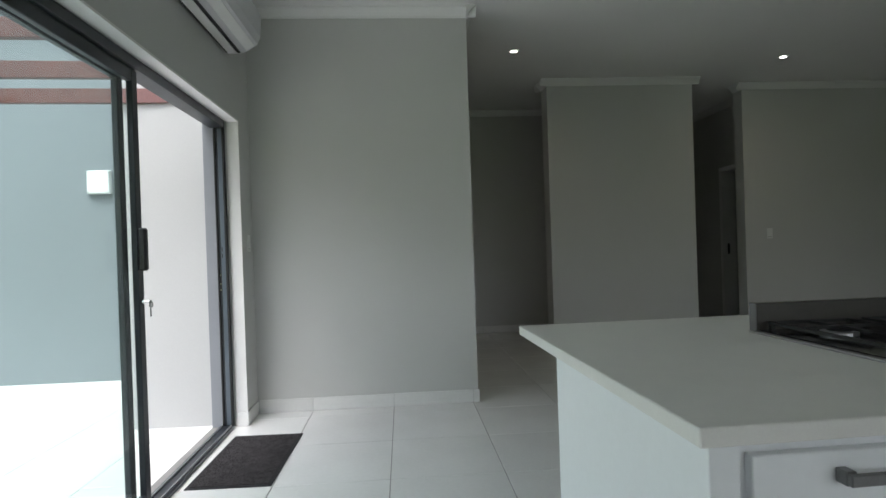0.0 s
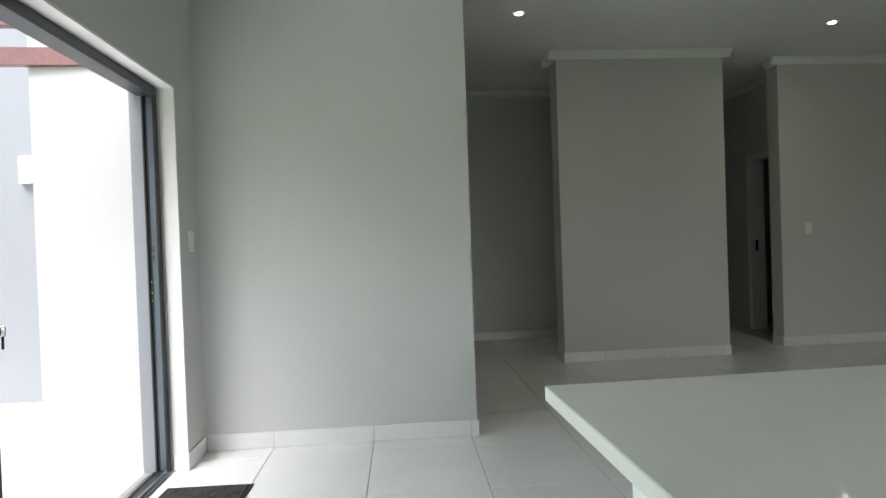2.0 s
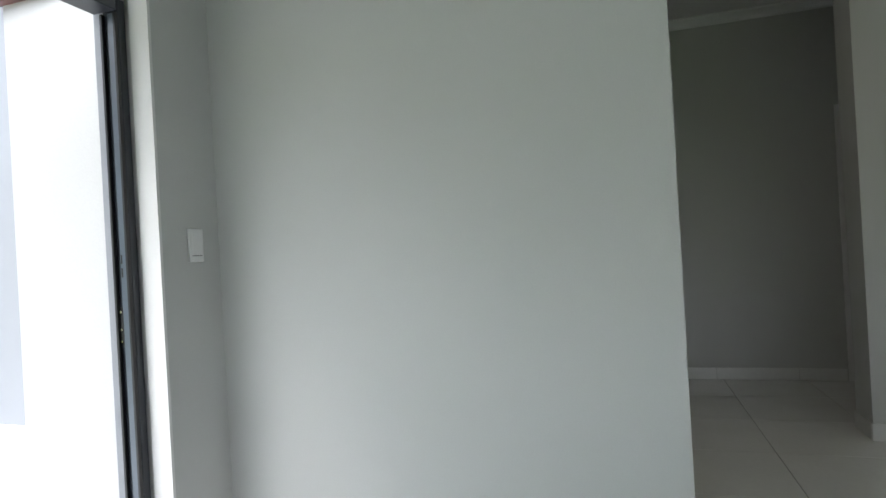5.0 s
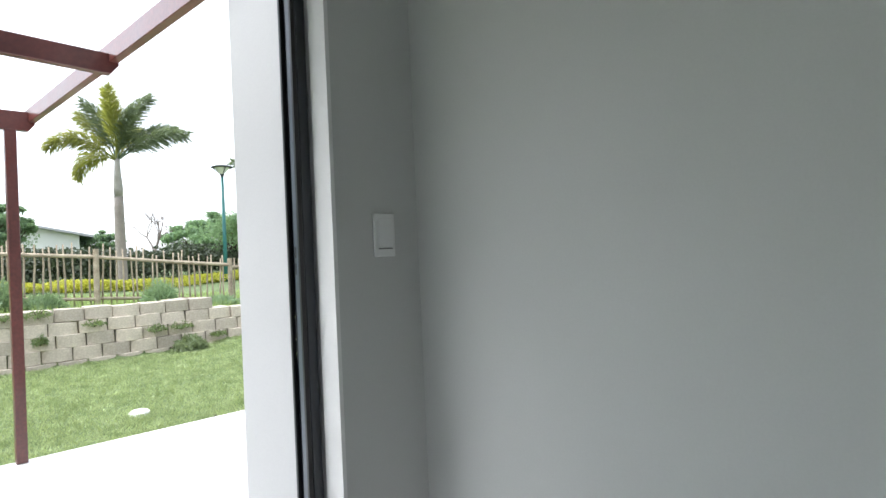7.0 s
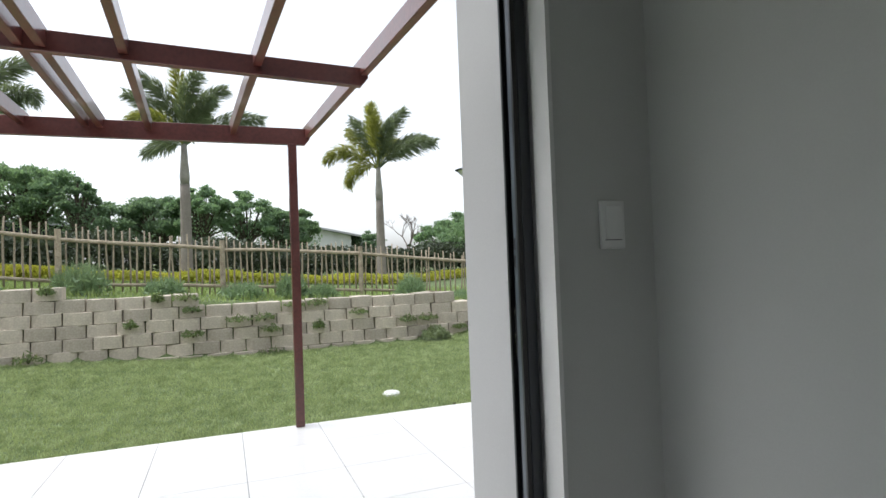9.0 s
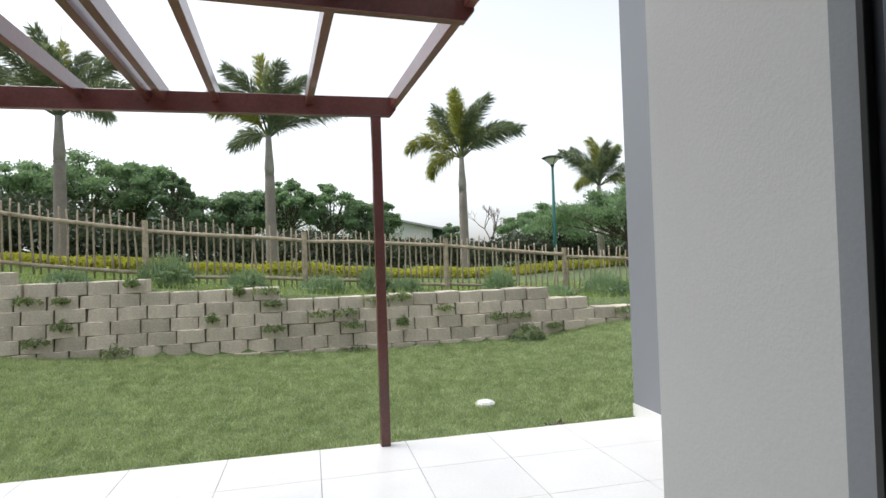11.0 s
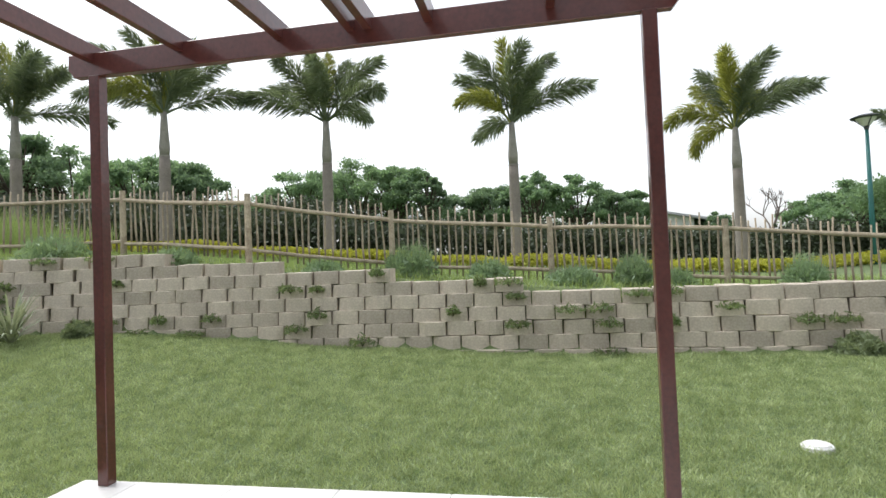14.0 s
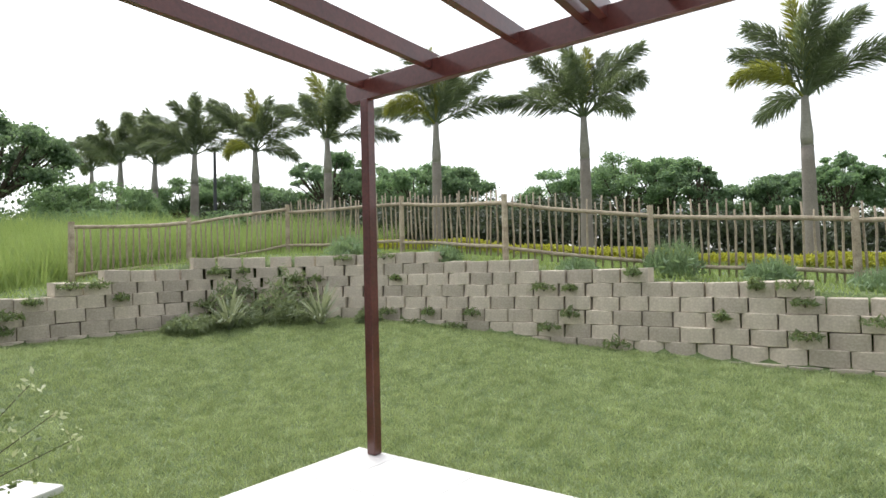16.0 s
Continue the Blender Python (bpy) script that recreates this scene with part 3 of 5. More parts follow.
def sliding_door():
    d = thing("sliding_door", "charcoal aluminium sliding patio door, slid open, with keys in its lock", "sliding door", (0, 0, 0))
    y1, y0, h = DOOR_Y1 - 0.013, DOOR_Y0 + 0.013, DOOR_H - 0.013
    part("frame", box(-0.152, -0.086, y1 - 0.032, y1, 0.0, h, 0.003), M_ALU, d)
    part("frame", box(FX0, FX1, y0, y0 + 0.045, 0.0, h, 0.003), M_ALU, d)
    part("head", box(FX0, FX1, y0 + 0.046, y1 - 0.046, h - 0.05, h, 0.003), M_ALU, d)
    part("track", box(FX0, FX1, y0 + 0.046, y1 - 0.046, -0.002, 0.022, 0.003), M_ALU, d)
    # guide ribs on the jamb and the track
    for x in (-0.091, -0.147):
        part("rib", box(x - 0.005, x + 0.005, y1 - 0.045, y1 - 0.0325, 0.022, h - 0.051, 0.001), M_BLACK, d)
        part("track_rail", box(x - 0.003, x + 0.003, y0 + 0.05, y1 - 0.06, 0.022, 0.032), M_STEEL, d)
    part("cover_strip", box(-0.126, -0.0965, y1 - 0.0385, y1 - 0.0325, 0.022, h - 0.051, 0.002), M_SLATE, d, "slate grey cover strip")
    keep = part("lock_keep", box(-0.141, -0.127, y1 - 0.036, y1 - 0.0325, 0.93, 1.06, 0.001), M_BLACK, d, "black lock keep with bright screws")
    for z in (0.945, 0.985, 1.045):
        part("screw", tube([(-0.134, y1 - 0.0362, z), (-0.134, y1 - 0.0395, z)], 0.004, 8), M_CHROME, keep)
    for z in (1.16, 1.205):
        part("slot", box(-0.121, -0.115, y1 - 0.0395, y1 - 0.0387, z, z + 0.03), M_BLACK, d)
    # fixed leaf on the garden track, sliding leaf pushed over it
    for nm, xc, a, b in (("fixed_leaf", -0.144, -2.94, -1.655), ("sliding_leaf", -0.104, -2.9, -1.6), ("fixed_leaf", -0.104, y0 + 0.046, -2.92)):
        e = part(nm, box(xc - 0.014, xc + 0.014, b - 0.052, b, 0.034, h - 0.052, 0.003), M_ALU, d)
        part("stile", box(xc - 0.014, xc + 0.014, a, a + 0.07, 0.034, h - 0.052, 0.003), M_ALU, e)
        part("top_rail", box(xc - 0.014, xc + 0.014, a + 0.071, b - 0.053, h - 0.11, h - 0.052, 0.003), M_ALU, e)
        part("bottom_rail", box(xc - 0.014, xc + 0.014, a + 0.071, b - 0.053, 0.034, 0.11, 0.003), M_ALU, e)
        g = part("pane", box(xc - 0.003, xc + 0.003, a + 0.066, b - 0.048, 0.106, h - 0.106), M_GLASS, e, "clear faintly green glass pane")
        g.visible_shadow = False
        if nm == "sliding_leaf":
            part("handle", box(xc + 0.0145, xc + 0.05, b - 0.055, b - 0.02, 1.125, 1.32, 0.008), M_BLACK, e, "black pull handle")
            lk = part("lock_cylinder", tube([(xc + 0.0145, b - 0.026, 0.985), (xc + 0.024, b - 0.026, 0.985)], 0.014, 14), M_CHROME, e, "chrome lock cylinder")
            key = tube([(xc + 0.024, b - 0.026, 0.985), (xc + 0.05, b - 0.024, 0.985)], 0.004, 6)
            tube([(xc + 0.05, b - 0.024, 0.985), (xc + 0.056, b - 0.03, 0.975), (xc + 0.052, b - 0.028, 0.96)], 0.009, 8, bm=key)
            part("key", key, M_CHROME, lk)
            part("spare_key", box(xc + 0.05, xc + 0.053, b - 0.034, b - 0.022, 0.915, 0.96, 0.002), M_BLACK, lk)
    return d


sliding_door()


def doormat():
    d = thing("doormat", "dark charcoal ribbed doormat on white floor tiles", "doormat", (0.19, -0.951, 0.0))
    part("backing", box(-0.219, 0.219, -0.412, 0.412, 0.0005, 0.006, 0.002), M_RUBBER, d, "thin black rubber edge")
    rng = np.random.default_rng(3)
    bm = box(-0.2, 0.2, -0.392, 0.392, 0.006, 0.011, 0.002)
    part("carpet_top", bm, M_MAT, d, "charcoal tufted top")
    n = 9000
    v, f = blades(rng, rng.uniform(-0.197, 0.197, n), rng.uniform(-0.388, 0.388, n), np.full(n, 0.011), 0.006, 0.0025, 0.8)
    t = raw_mesh("fibre", v, f, M_MAT, d)
    tagged(t, kind="stuff")
    d.rotation_euler.z = radians(-1.5)


doormat()


def air_conditioner():
    """Split unit over the door: curved shell, flap and outlet slots."""
    d = thing("air_conditioner", "white wall-mounted split air conditioner above the sliding door", "air conditioner", (0.0, -0.55, 2.473))
    length = 0.86
    prof = [(0.001, 0.02), (0.001, 0.30), (0.18, 0.30), (0.225, 0.28), (0.245, 0.23), (0.235, 0.1), (0.215, 0.055), (0.15, 0.012), (0.1, 0.0), (0.03, 0.0)]
    bm = bmesh.new()
    a = [bm.verts.new((x, 0, z)) for x, z in prof]
    b = [bm.verts.new((x, -length, z)) for x, z in prof]
    n = len(prof)
    for i in range(n):
        bm.faces.new((a[i], a[(i + 1) % n], b[(i + 1) % n], b[i]))
    bm.faces.new(a)
    bm.faces.new(b[::-1])
    bmesh.ops.recalc_face_normals(bm, faces=bm.faces)
    bmesh.ops.bevel(bm, geom=[e for e in bm.edges if abs(e.verts[0].co.y - e.verts[1].co.y) < 0.01], offset=0.008, segments=2, affect="EDGES")
    part("shell", bm, M_ACGREY, d)
    cap = bmesh.new()
    inset = [(0.13 + (x - 0.13) * 0.93, 0.15 + (z - 0.15) * 0.93) for x, z in prof]
    lo = [cap.verts.new((x, 0.0005, z)) for x, z in inset]
    hi = [cap.verts.new((x, 0.006, z)) for x, z in inset]
    cap.faces.new(lo)
    cap.faces.new(hi[::-1])
    for i in range(n):
        cap.faces.new((lo[i], lo[(i + 1) % n], hi[(i + 1) % n], hi[i]))
    bmesh.ops.recalc_face_normals(cap, faces=cap.faces)
    part("side_cap", cap, M_LEDGE, d, "dark grey end plate")
    part("outlet_slot", box(0.022, 0.036, -length + 0.03, -0.03, -0.0025, 0.003), M_BLACK, d)
    part("outlet_slot", box(0.094, 0.112, -length + 0.03, -0.03, -0.0035, 0.006), M_BLACK, d)
    fl = box(-0.028, 0.028, -length + 0.03, -0.03, -0.003, 0.003, 0.002)
    o = part("flap", fl, M_PLASTIC, d)
    o.matrix_basis = pose(0.065, 0, -0.0045, 0, 0, 0)
    fl2 = box(-0.03, 0.03, -length + 0.03, -0.03, -0.003, 0.003, 0.002)
    o = part("flap", fl2, M_PLASTIC, d)
    o.matrix_basis = pose(0.175, 0, 0.026, 0, -33, 0)


air_conditioner()


def light_switch(name_label, m):
    d = thing("light_switch", name_label, "light switch")
    d.matrix_basis = m
    part("plate", box(-0.036, 0.036, -0.0095, -0.0005, -0.06, 0.06, 0.003, segs=2), M_PLASTIC, d)
    part("rocker", box(-0.024, 0.024, -0.0125, -0.0097, -0.036, 0.048, 0.0015), M_PLASTIC, d)
    part("rocker_gap", box(-0.0245, 0.0245, -0.0105, -0.0096, -0.039, -0.0365), M_GUN, d)


light_switch("white light switch on the narrow wall beside the door", pose(0, -0.131, 1.258, 0, 0, 90))
light_switch("white light switch on the shaded grey wall", pose(5.43, 2.165, 1.215))


def downlight(x, y):
    d = thing("downlight", "small round lit recessed ceiling downlight", "ceiling light", (x, y, CEIL), "ceiling downlights")
    ring = bmesh.new()
    prof = [(0.028, -0.001), (0.030, -0.006), (0.044, -0.006), (0.047, -0.0005)]
    n = 20
    rings = [[ring.verts.new((r * math.cos(2 * math.pi * k / n), r * math.sin(2 * math.pi * k / n), z)) for k in range(n)] for r, z in prof]
    for a, b in zip(rings, rings[1:]):
        for k in range(n):
            ring.faces.new((a[k], a[(k + 1) % n], b[(k + 1) % n], b[k]))
    part("rim", ring, M_PLASTIC, d)
    part("lamp", tube([(0, 0, -0.0004), (0, 0, -0.003)], 0.0285, 16), M_LED, d, "glowing lamp")
    lamp = bpy.data.lights.new("downlight_beam", "SPOT")
    lamp.energy, lamp.spot_size, lamp.spot_blend, lamp.shadow_soft_size, lamp.color = 1.6, radians(165), 1.0, 0.03, (1.0, 0.82, 0.6)
    o = new("downlight_beam", lamp)
    o.matrix_world = Matrix.Translation((x, y, CEIL - 0.012))


for x, y in ((2.2, 0.97), (4.995, 1.21)):
    downlight(x, y)


# ---------------------------------------------------------------- kitchen island
def island():
    x0, x1, y0, y1 = 1.49, 4.05, -3.53, -2.405
    # the island stands slightly askew in the room
    turn = Matrix.Translation((1.49, -2.405, 0)) @ Matrix.Rotation(radians(1.9), 4, "Z") @ Matrix.Translation((-1.49, 2.405, 0))
    top = thing("worktop", "off-white quartz worktop with square edges on the kitchen island", "worktop", (0, 0, 0))
    part("slab", box(x0, x1, y0, y1, 0.882, 0.912, 0.002), M_COUNTER, top)
    panel = thing("end_panel", "plain white end panel closing the kitchen island", "cabinet panel")
    part("panel", box(1.507, 1.556, -3.522, -2.77, 0.0, 0.881, 0.0015), M_CAB, panel)
    back = thing("island_back_panel", "plain white back panel of the kitchen island", "cabinet panel")
    part("panel", box(1.557, 4.0, -2.79, -2.77, 0.0, 0.881, 0.0015), M_CAB, back)
    for i, (a, b) in enumerate(((1.558, 2.138), (2.142, 2.758), (2.762, 3.38), (3.382, 4.0))):
        unit = thing("drawer_unit", "white kitchen drawer unit with dark bar handles", "cabinet", group="island drawer units")
        unit.matrix_basis = turn
        part("body", box(a, b, -3.5, -2.792, 0.1, 0.881), M_CAB, unit)
        part("plinth", box(a, b, -3.45, -3.43, 0.0, 0.0995), M_CAB, unit)
        for z0, z1 in ((0.64, 0.862), (0.375, 0.635), (0.11, 0.37)):
            fr = part("drawer_front", box(a + 0.018, b - 0.003, -3.521, -3.501, z0, z1, 0.002), M_CAB, unit)
            zc = z1 - 0.035
            hx0, hx1 = a + 0.15, b - 0.14
            hb = box(hx0, hx1, -3.555, -3.545, zc - 0.009, zc + 0.009, 0.002)
            box(hx0, hx0 + 0.018, -3.5455, -3.5215, zc - 0.011, zc + 0.011, 0.002, bm=hb)
            box(hx1 - 0.018, hx1, -3.5455, -3.5215, zc - 0.011, zc + 0.011, 0.002, bm=hb)
            part("handle", hb, M_GUN, fr, "dark bar handle")
    hob = thing("hob", "black gas hob with steel rim and raised back ledge", "hob", (-0.098, -0.02, 0.9125))
    part("rim", box(2.185, 2.785, -3.3, -2.735, 0.0, 0.006, 0.002), M_STEEL, hob, "brushed steel rim")
    part("glass_top", box(2.2, 2.77, -3.285, -2.75, 0.0065, 0.0095, 0.001), M_BLACKGLASS, hob)
    part("back_ledge", box(2.192, 2.778, -2.765, -2.737, 0.0065, 0.085, 0.002), M_LEDGE, hob, "raised dark back ledge")
    part("ledge_end", box(2.1885, 2.1915, -2.766, -2.736, 0.0065, 0.086, 0.001), M_GUN, hob, "steel end strip")
    for bx in (2.34, 2.63):
        for by in (-2.89, -3.15):
            bn = part("burner", tube([(bx, by, 0.0096), (bx, by, 0.018), (bx, by, 0.02)], [0.045, 0.045, 0.03], 18), M_STEEL, hob)
            part("burner_cap", tube([(bx, by, 0.0202), (bx, by, 0.023), (bx, by, 0.0245)], [0.03, 0.03, 0.02], 16), M_IRON, bn)
    for sx in (2.34, 2.63):
        for by in (-2.89, -3.15):
            part("pan_support_bar", box(sx - 0.1, sx + 0.1, by - 0.005, by + 0.005, 0.026, 0.034), M_IRON, hob)
            part("pan_support_bar", box(sx - 0.005, sx + 0.005, by - 0.1, by + 0.1, 0.0261, 0.0341), M_IRON, hob)
        for yy in (-2.78, -3.26):
            part("pan_support_bar", box(sx - 0.12, sx + 0.12, yy - 0.005, yy + 0.005, 0.026, 0.034), M_IRON, hob)
        for xx in (-0.12, 0.12):
            part("pan_support_bar", box(sx + xx - 0.005, sx + xx + 0.005, -3.26, -2.78, 0.0262, 0.0342), M_IRON, hob)
            for yy in (-2.79, -3.25):
                part("pan_support_foot", box(sx + xx - 0.006, sx + xx + 0.006, yy - 0.006, yy + 0.006, 0.0097, 0.026), M_IRON, hob)
    for th in (top, panel, back, hob):
        th.matrix_basis = turn @ th.matrix_basis


island()


def bathtub():
    d = thing("bathtub", "white built-in bathtub in the dim room beyond the doorway", "bathtub")
    bm = box(2.85, 4.0, 4.05, 4.75, 0.0, 0.5, 0.02)
    part("panel", bm, M_PLASTIC, d)
    part("rim", box(2.83, 4.02, 4.03, 4.77, 0.501, 0.54, 0.015, segs=2), M_PLASTIC, d)


bathtub()


def junction_box():
    d = thing("junction_box", "white plastic weatherproof box on the grey outside wall", "electrical box", (-1.82, 1.52, 1.925))
    part("body", box(-0.11, 0.11, -0.05, -0.0005, -0.115, 0.115, 0.012, segs=2), M_PLASTIC, d)
    part("lid", box(-0.105, 0.105, -0.062, -0.0505, -0.11, 0.11, 0.005), M_PLASTIC, d)
    for sx in (-0.09, 0.09):
        for sz in (-0.095, 0.095):
            part("screw", tube([(sx, -0.062, sz), (sx, -0.065, sz)], 0.006, 8), M_GUN, d)


junction_box()

# ---------------------------------------------------------------- pergola
RAFTERS = (-0.36, -0.945, -1.545, -1.866, -1.958, -2.355, -2.95, -3.53)


def timber(x0, x1, y0, y1, z0, z1, axis, cut):
    """A timber whose ends are cut back underneath."""
    bm = bmesh.new()
    if axis == "x":
        prof = [(x0, z1), (x1, z1), (x1, z0 + 0.05), (x1 - cut, z0), (x0 + cut, z0), (x0, z0 + 0.05)]
        a = [bm.verts.new((p, y0, q)) for p, q in prof]
        b = [bm.verts.new((p, y1, q)) for p, q in prof]
    else:
        prof = [(y0, z1), (y1, z1), (y1, z0 + 0.05), (y1 - cut, z0), (y0 + cut, z0), (y0, z0 + 0.05)]
        a = [bm.verts.new((x0, p, q)) for p, q in prof]
        b = [bm.verts.new((x1, p, q)) for p, q in prof]
    bm.faces.new(a)
    bm.faces.new(b[::-1])
    for i in range(6):
        bm.faces.new((a[i], a[(i + 1) % 6], b[(i + 1) % 6], b[i]))
    bmesh.ops.recalc_face_normals(bm, faces=bm.faces)
    bmesh.ops.bevel(bm, geom=list(bm.edges), offset=0.003, segments=1, affect="EDGES")
    return bm


def pergola():
    d = thing("pergola", "dark red-brown stained timber pergola over the white patio", "pergola")
    for y in (-0.48, -3.497):
        part("post", box(-3.711, -3.643, y - 0.034, y + 0.034, SLAB + 0.001, 2.199, 0.004), M_TIMBER, d)
    part("front_beam", timber(-3.702, -3.652, -3.67, -0.335, 2.195, 2.33, "y", 0.04), M_TIMBER, d)
    mid = timber(-2.045, -1.995, -3.62, -0.235, 2.195, 2.3, "y", 0.04)
    for v in mid.verts:
        v.co.z += 0.034 * (-0.235 - v.co.y)
    part("middle_beam", mid, M_TIMBER, d)
    for k, y in enumerate(RAFTERS):
        # the outer rafters close in a little towards the house
        close = (0.2, 0.21, 0.15, 0.1, 0.1, 0.06, 0.05, 0.2)[k]
        bm = timber(-3.80, OUT - 0.003, y - 0.022, y + 0.022, 2.258, 2.358, "x", 0.0)
        for v in bm.verts:
            v.co.y += (1 - (OUT - v.co.x) / 3.56) * close
            v.co.z += 0.02 * (-0.36 - v.co.y) / 3.0
        part("rafter", bm, M_TIMBER, d)
    part("bolt", tube([(-0.47, -0.25, 2.275), (-0.47, -0.262, 2.275)], 0.018, 6), M_CHROME, d, "rusty bolt head")


pergola()


def white_cover(x, y, r):
    z = float(ground_z(np.array([x]), np.array([y]))[0])
    d = thing("drain_cover", "round white plastic inspection cover set in the lawn", "drain cover", (x, y, z))
    part("rim", tube([(0, 0, -0.03), (0, 0, 0.02), (0, 0, 0.028)], [r, r, r * 0.93], 24), M_PLASTIC, d)
    part("lid", tube([(0, 0, 0.0282), (0, 0, 0.035), (0, 0, 0.04)], [r * 0.85, r * 0.82, r * 0.7], 24), M_PLASTIC, d)


white_cover(-5.13, 0.695, 0.1)


def paving_stone():
    d = thing("paving_stone", "single white paving stone lying on the lawn", "paving stone", (-2.12, -5.2, float(ground_z(np.array([-2.12]), np.array([-5.2]))[0])))
    part("slab", box(-0.3, 0.22, -0.2, 0.2, -0.02, 0.045, 0.012, segs=2), M_PATIO, d)
    d.rotation_euler.z = radians(20)


paving_stone()


def soil_patch():
    x, y = -4.33, 1.111
    rng = np.random.default_rng(12)
    z = float(ground_z(np.array([x]), np.array([y]))[0])
    d = thing("soil_heap", "small dark heap of soil and dry leaves on the lawn", "soil heap", (x, y, z))
    bm = bmesh.new()
    bmesh.ops.create_icosphere(bm, subdivisions=3, radius=1.0)
    for v in bm.verts:
        k = 1 + 0.35 * noise.noise(v.co * 2.3)
        v.co = Vector((v.co.x * 0.045 * k, v.co.y * 0.06 * k, v.co.z * 0.022 * k))
    part("heap", bm, M_SOIL, d)
    n = 45
    v, f = leaf_quads(rng, np.stack((rng.normal(size=n) * 0.045, rng.normal(size=n) * 0.055, rng.uniform(0.01, 0.035, n)), 1), 0.02, 2.0)
    tagged(raw_mesh("dry_leaves", v, f, M_BARK, d), kind="stuff")


soil_patch()

# ---------------------------------------------------------------- retaining wall
LEVELS = [-0.07, 0.11, 0.29, 0.47, 0.65, 0.83, 1.01, 1.18, 1.36]
# how far along the garden line (metres from its right end) each course runs
ARC = np.concatenate(([0], np.cumsum(np.hypot(np.diff(SEG[:, 0]), np.diff(SEG[:, 1])))))


def along(u):
    i = min(max(int(np.searchsorted(ARC, u) - 1), 0), len(ARC) - 2)
    t = (u - ARC[i]) / (ARC[i + 1] - ARC[i])
    p = SEG[i] + t * (SEG[i + 1] - SEG[i])
    lo, hi = max(0, u - 0.45), min(ARC[-1], u + 0.45)
    j, k = [min(max(int(np.searchsorted(ARC, q) - 1), 0), len(ARC) - 2) for q in (lo, hi)]
    a = SEG[j] + (lo - ARC[j]) / (ARC[j + 1] - ARC[j]) * (SEG[j + 1] - SEG[j])
    b = SEG[k] + (hi - ARC[k]) / (ARC[k + 1] - ARC[k]) * (SEG[k + 1] - SEG[k])
    d = Vector((b[0] - a[0], b[1] - a[1])).normalized()
    return p, d


U = lambda y: 16.0 - y  # the straight stretch is one metre of line for each metre of y
START = [0, 0, 0, U(3.45), U(2.6), U(-1.4), U(-3.35), U(-4.75), U(-6.6)]
u_end = float(ARC[-1])
corner = float(ARC[9])
END = [u_end, u_end, u_end, u_end, u_end, corner + 4.3, corner + 3.5, corner + 2.6, corner + 1.5]


def block_mesh(seed):
    """A concrete retaining block with a bowed, slightly rough face."""
    rng = random.Random(seed)
    bm = bmesh.new()
    w, h, n = 0.1805, 0.182, 5
    front = []
    for i in range(n):
        t = -1 + 2 * i / (n - 1)
        front.append((t * w, -0.028 * (1 - t * t) + rng.uniform(-0.004, 0.004)))
    outline = front + [(w * 0.9, 0.26), (-w * 0.9, 0.26)]
    lo = [bm.verts.new((x, y - 0.008, 0)) for x, y in outline]
    hi = [bm.verts.new((x * rng.uniform(0.985, 1.0), y + 0.008, h + rng.uniform(-0.006, 0.003))) for x, y in outline]
    m = len(outline)
    bm.faces.new(lo[::-1])
    bm.faces.new(hi)
    for i in range(m):
        bm.faces.new((lo[i], lo[(i + 1) % m], hi[(i + 1) % m], hi[i]))
    bmesh.ops.recalc_face_normals(bm, faces=bm.faces)
    edges = [e for e in bm.edges if e.verts[0].co.y < 0.05 and e.verts[1].co.y < 0.05 and (abs(e.verts[0].co.z - e.verts[1].co.z) < 0.05 or abs(abs(e.verts[0].co.x) - w) < 0.01)]
    bmesh.ops.bevel(bm, geom=edges, offset=0.007, segments=1, affect="EDGES")
    me = bpy.data.meshes.new("block")
    bm.to_mesh(me)
    bm.free()
    me.materials.append(M_BLOCK)
    return me


retaining = thing("retaining_wall", "stepped retaining wall of weathered tan concrete blocks with weeds in its gaps", "retaining wall", kind="structure")
BLOCKS = [block_mesh(i) for i in range(7)]
rng = random.Random(5)
spots = []
for c, top in enumerate(LEVELS):
    u = START[c] + (0.0 if (c + 1) % 2 else 0.185)
    while u < END[c]:
        p, d = along(u)
        nrm = Vector((d.y, -d.x))  # towards the bank
        off = 0.03 + rng.uniform(-0.012, 0.012) + 0.036 * (top - p[2]) / 0.18
        x, y = p[0] + nrm.x * off, p[1] + nrm.y * off
        if top > p[2] + 0.02 and -10.5 < y < 7.5 and x < -2.0:
            spots.append((x, y, top - 0.177, math.atan2(d.y, d.x), c, u))
        u += 0.372
for i, (x, y, z, a, c, u) in enumerate(spots):
    me = BLOCKS[rng.randrange(7)]
    m = pose(x, y, z + rng.uniform(-0.008, 0.006), rng.uniform(-2, 2), rng.uniform(-1.3, 1.3), math.degrees(a) + 180 + rng.uniform(-5, 5))
    o = new("block", me)
    o.parent = retaining
    o.matrix_basis = m

# ---------------------------------------------------------------- fence
POSTS = [(-9.9, 6.15, 1.14), (-9.9, 3.81, 1.31), (-9.9, 1.47, 1.55), (-9.82, -1.05, 1.715), (-9.5, -3.48, 1.93), (-8.67, -5.45, 2.22), (-8.95, -7.82, 2.45), (-8.5, -10.56, 2.5), (-6.58, -10.96, 2.15), (-4.62, -10.9, 1.97)]


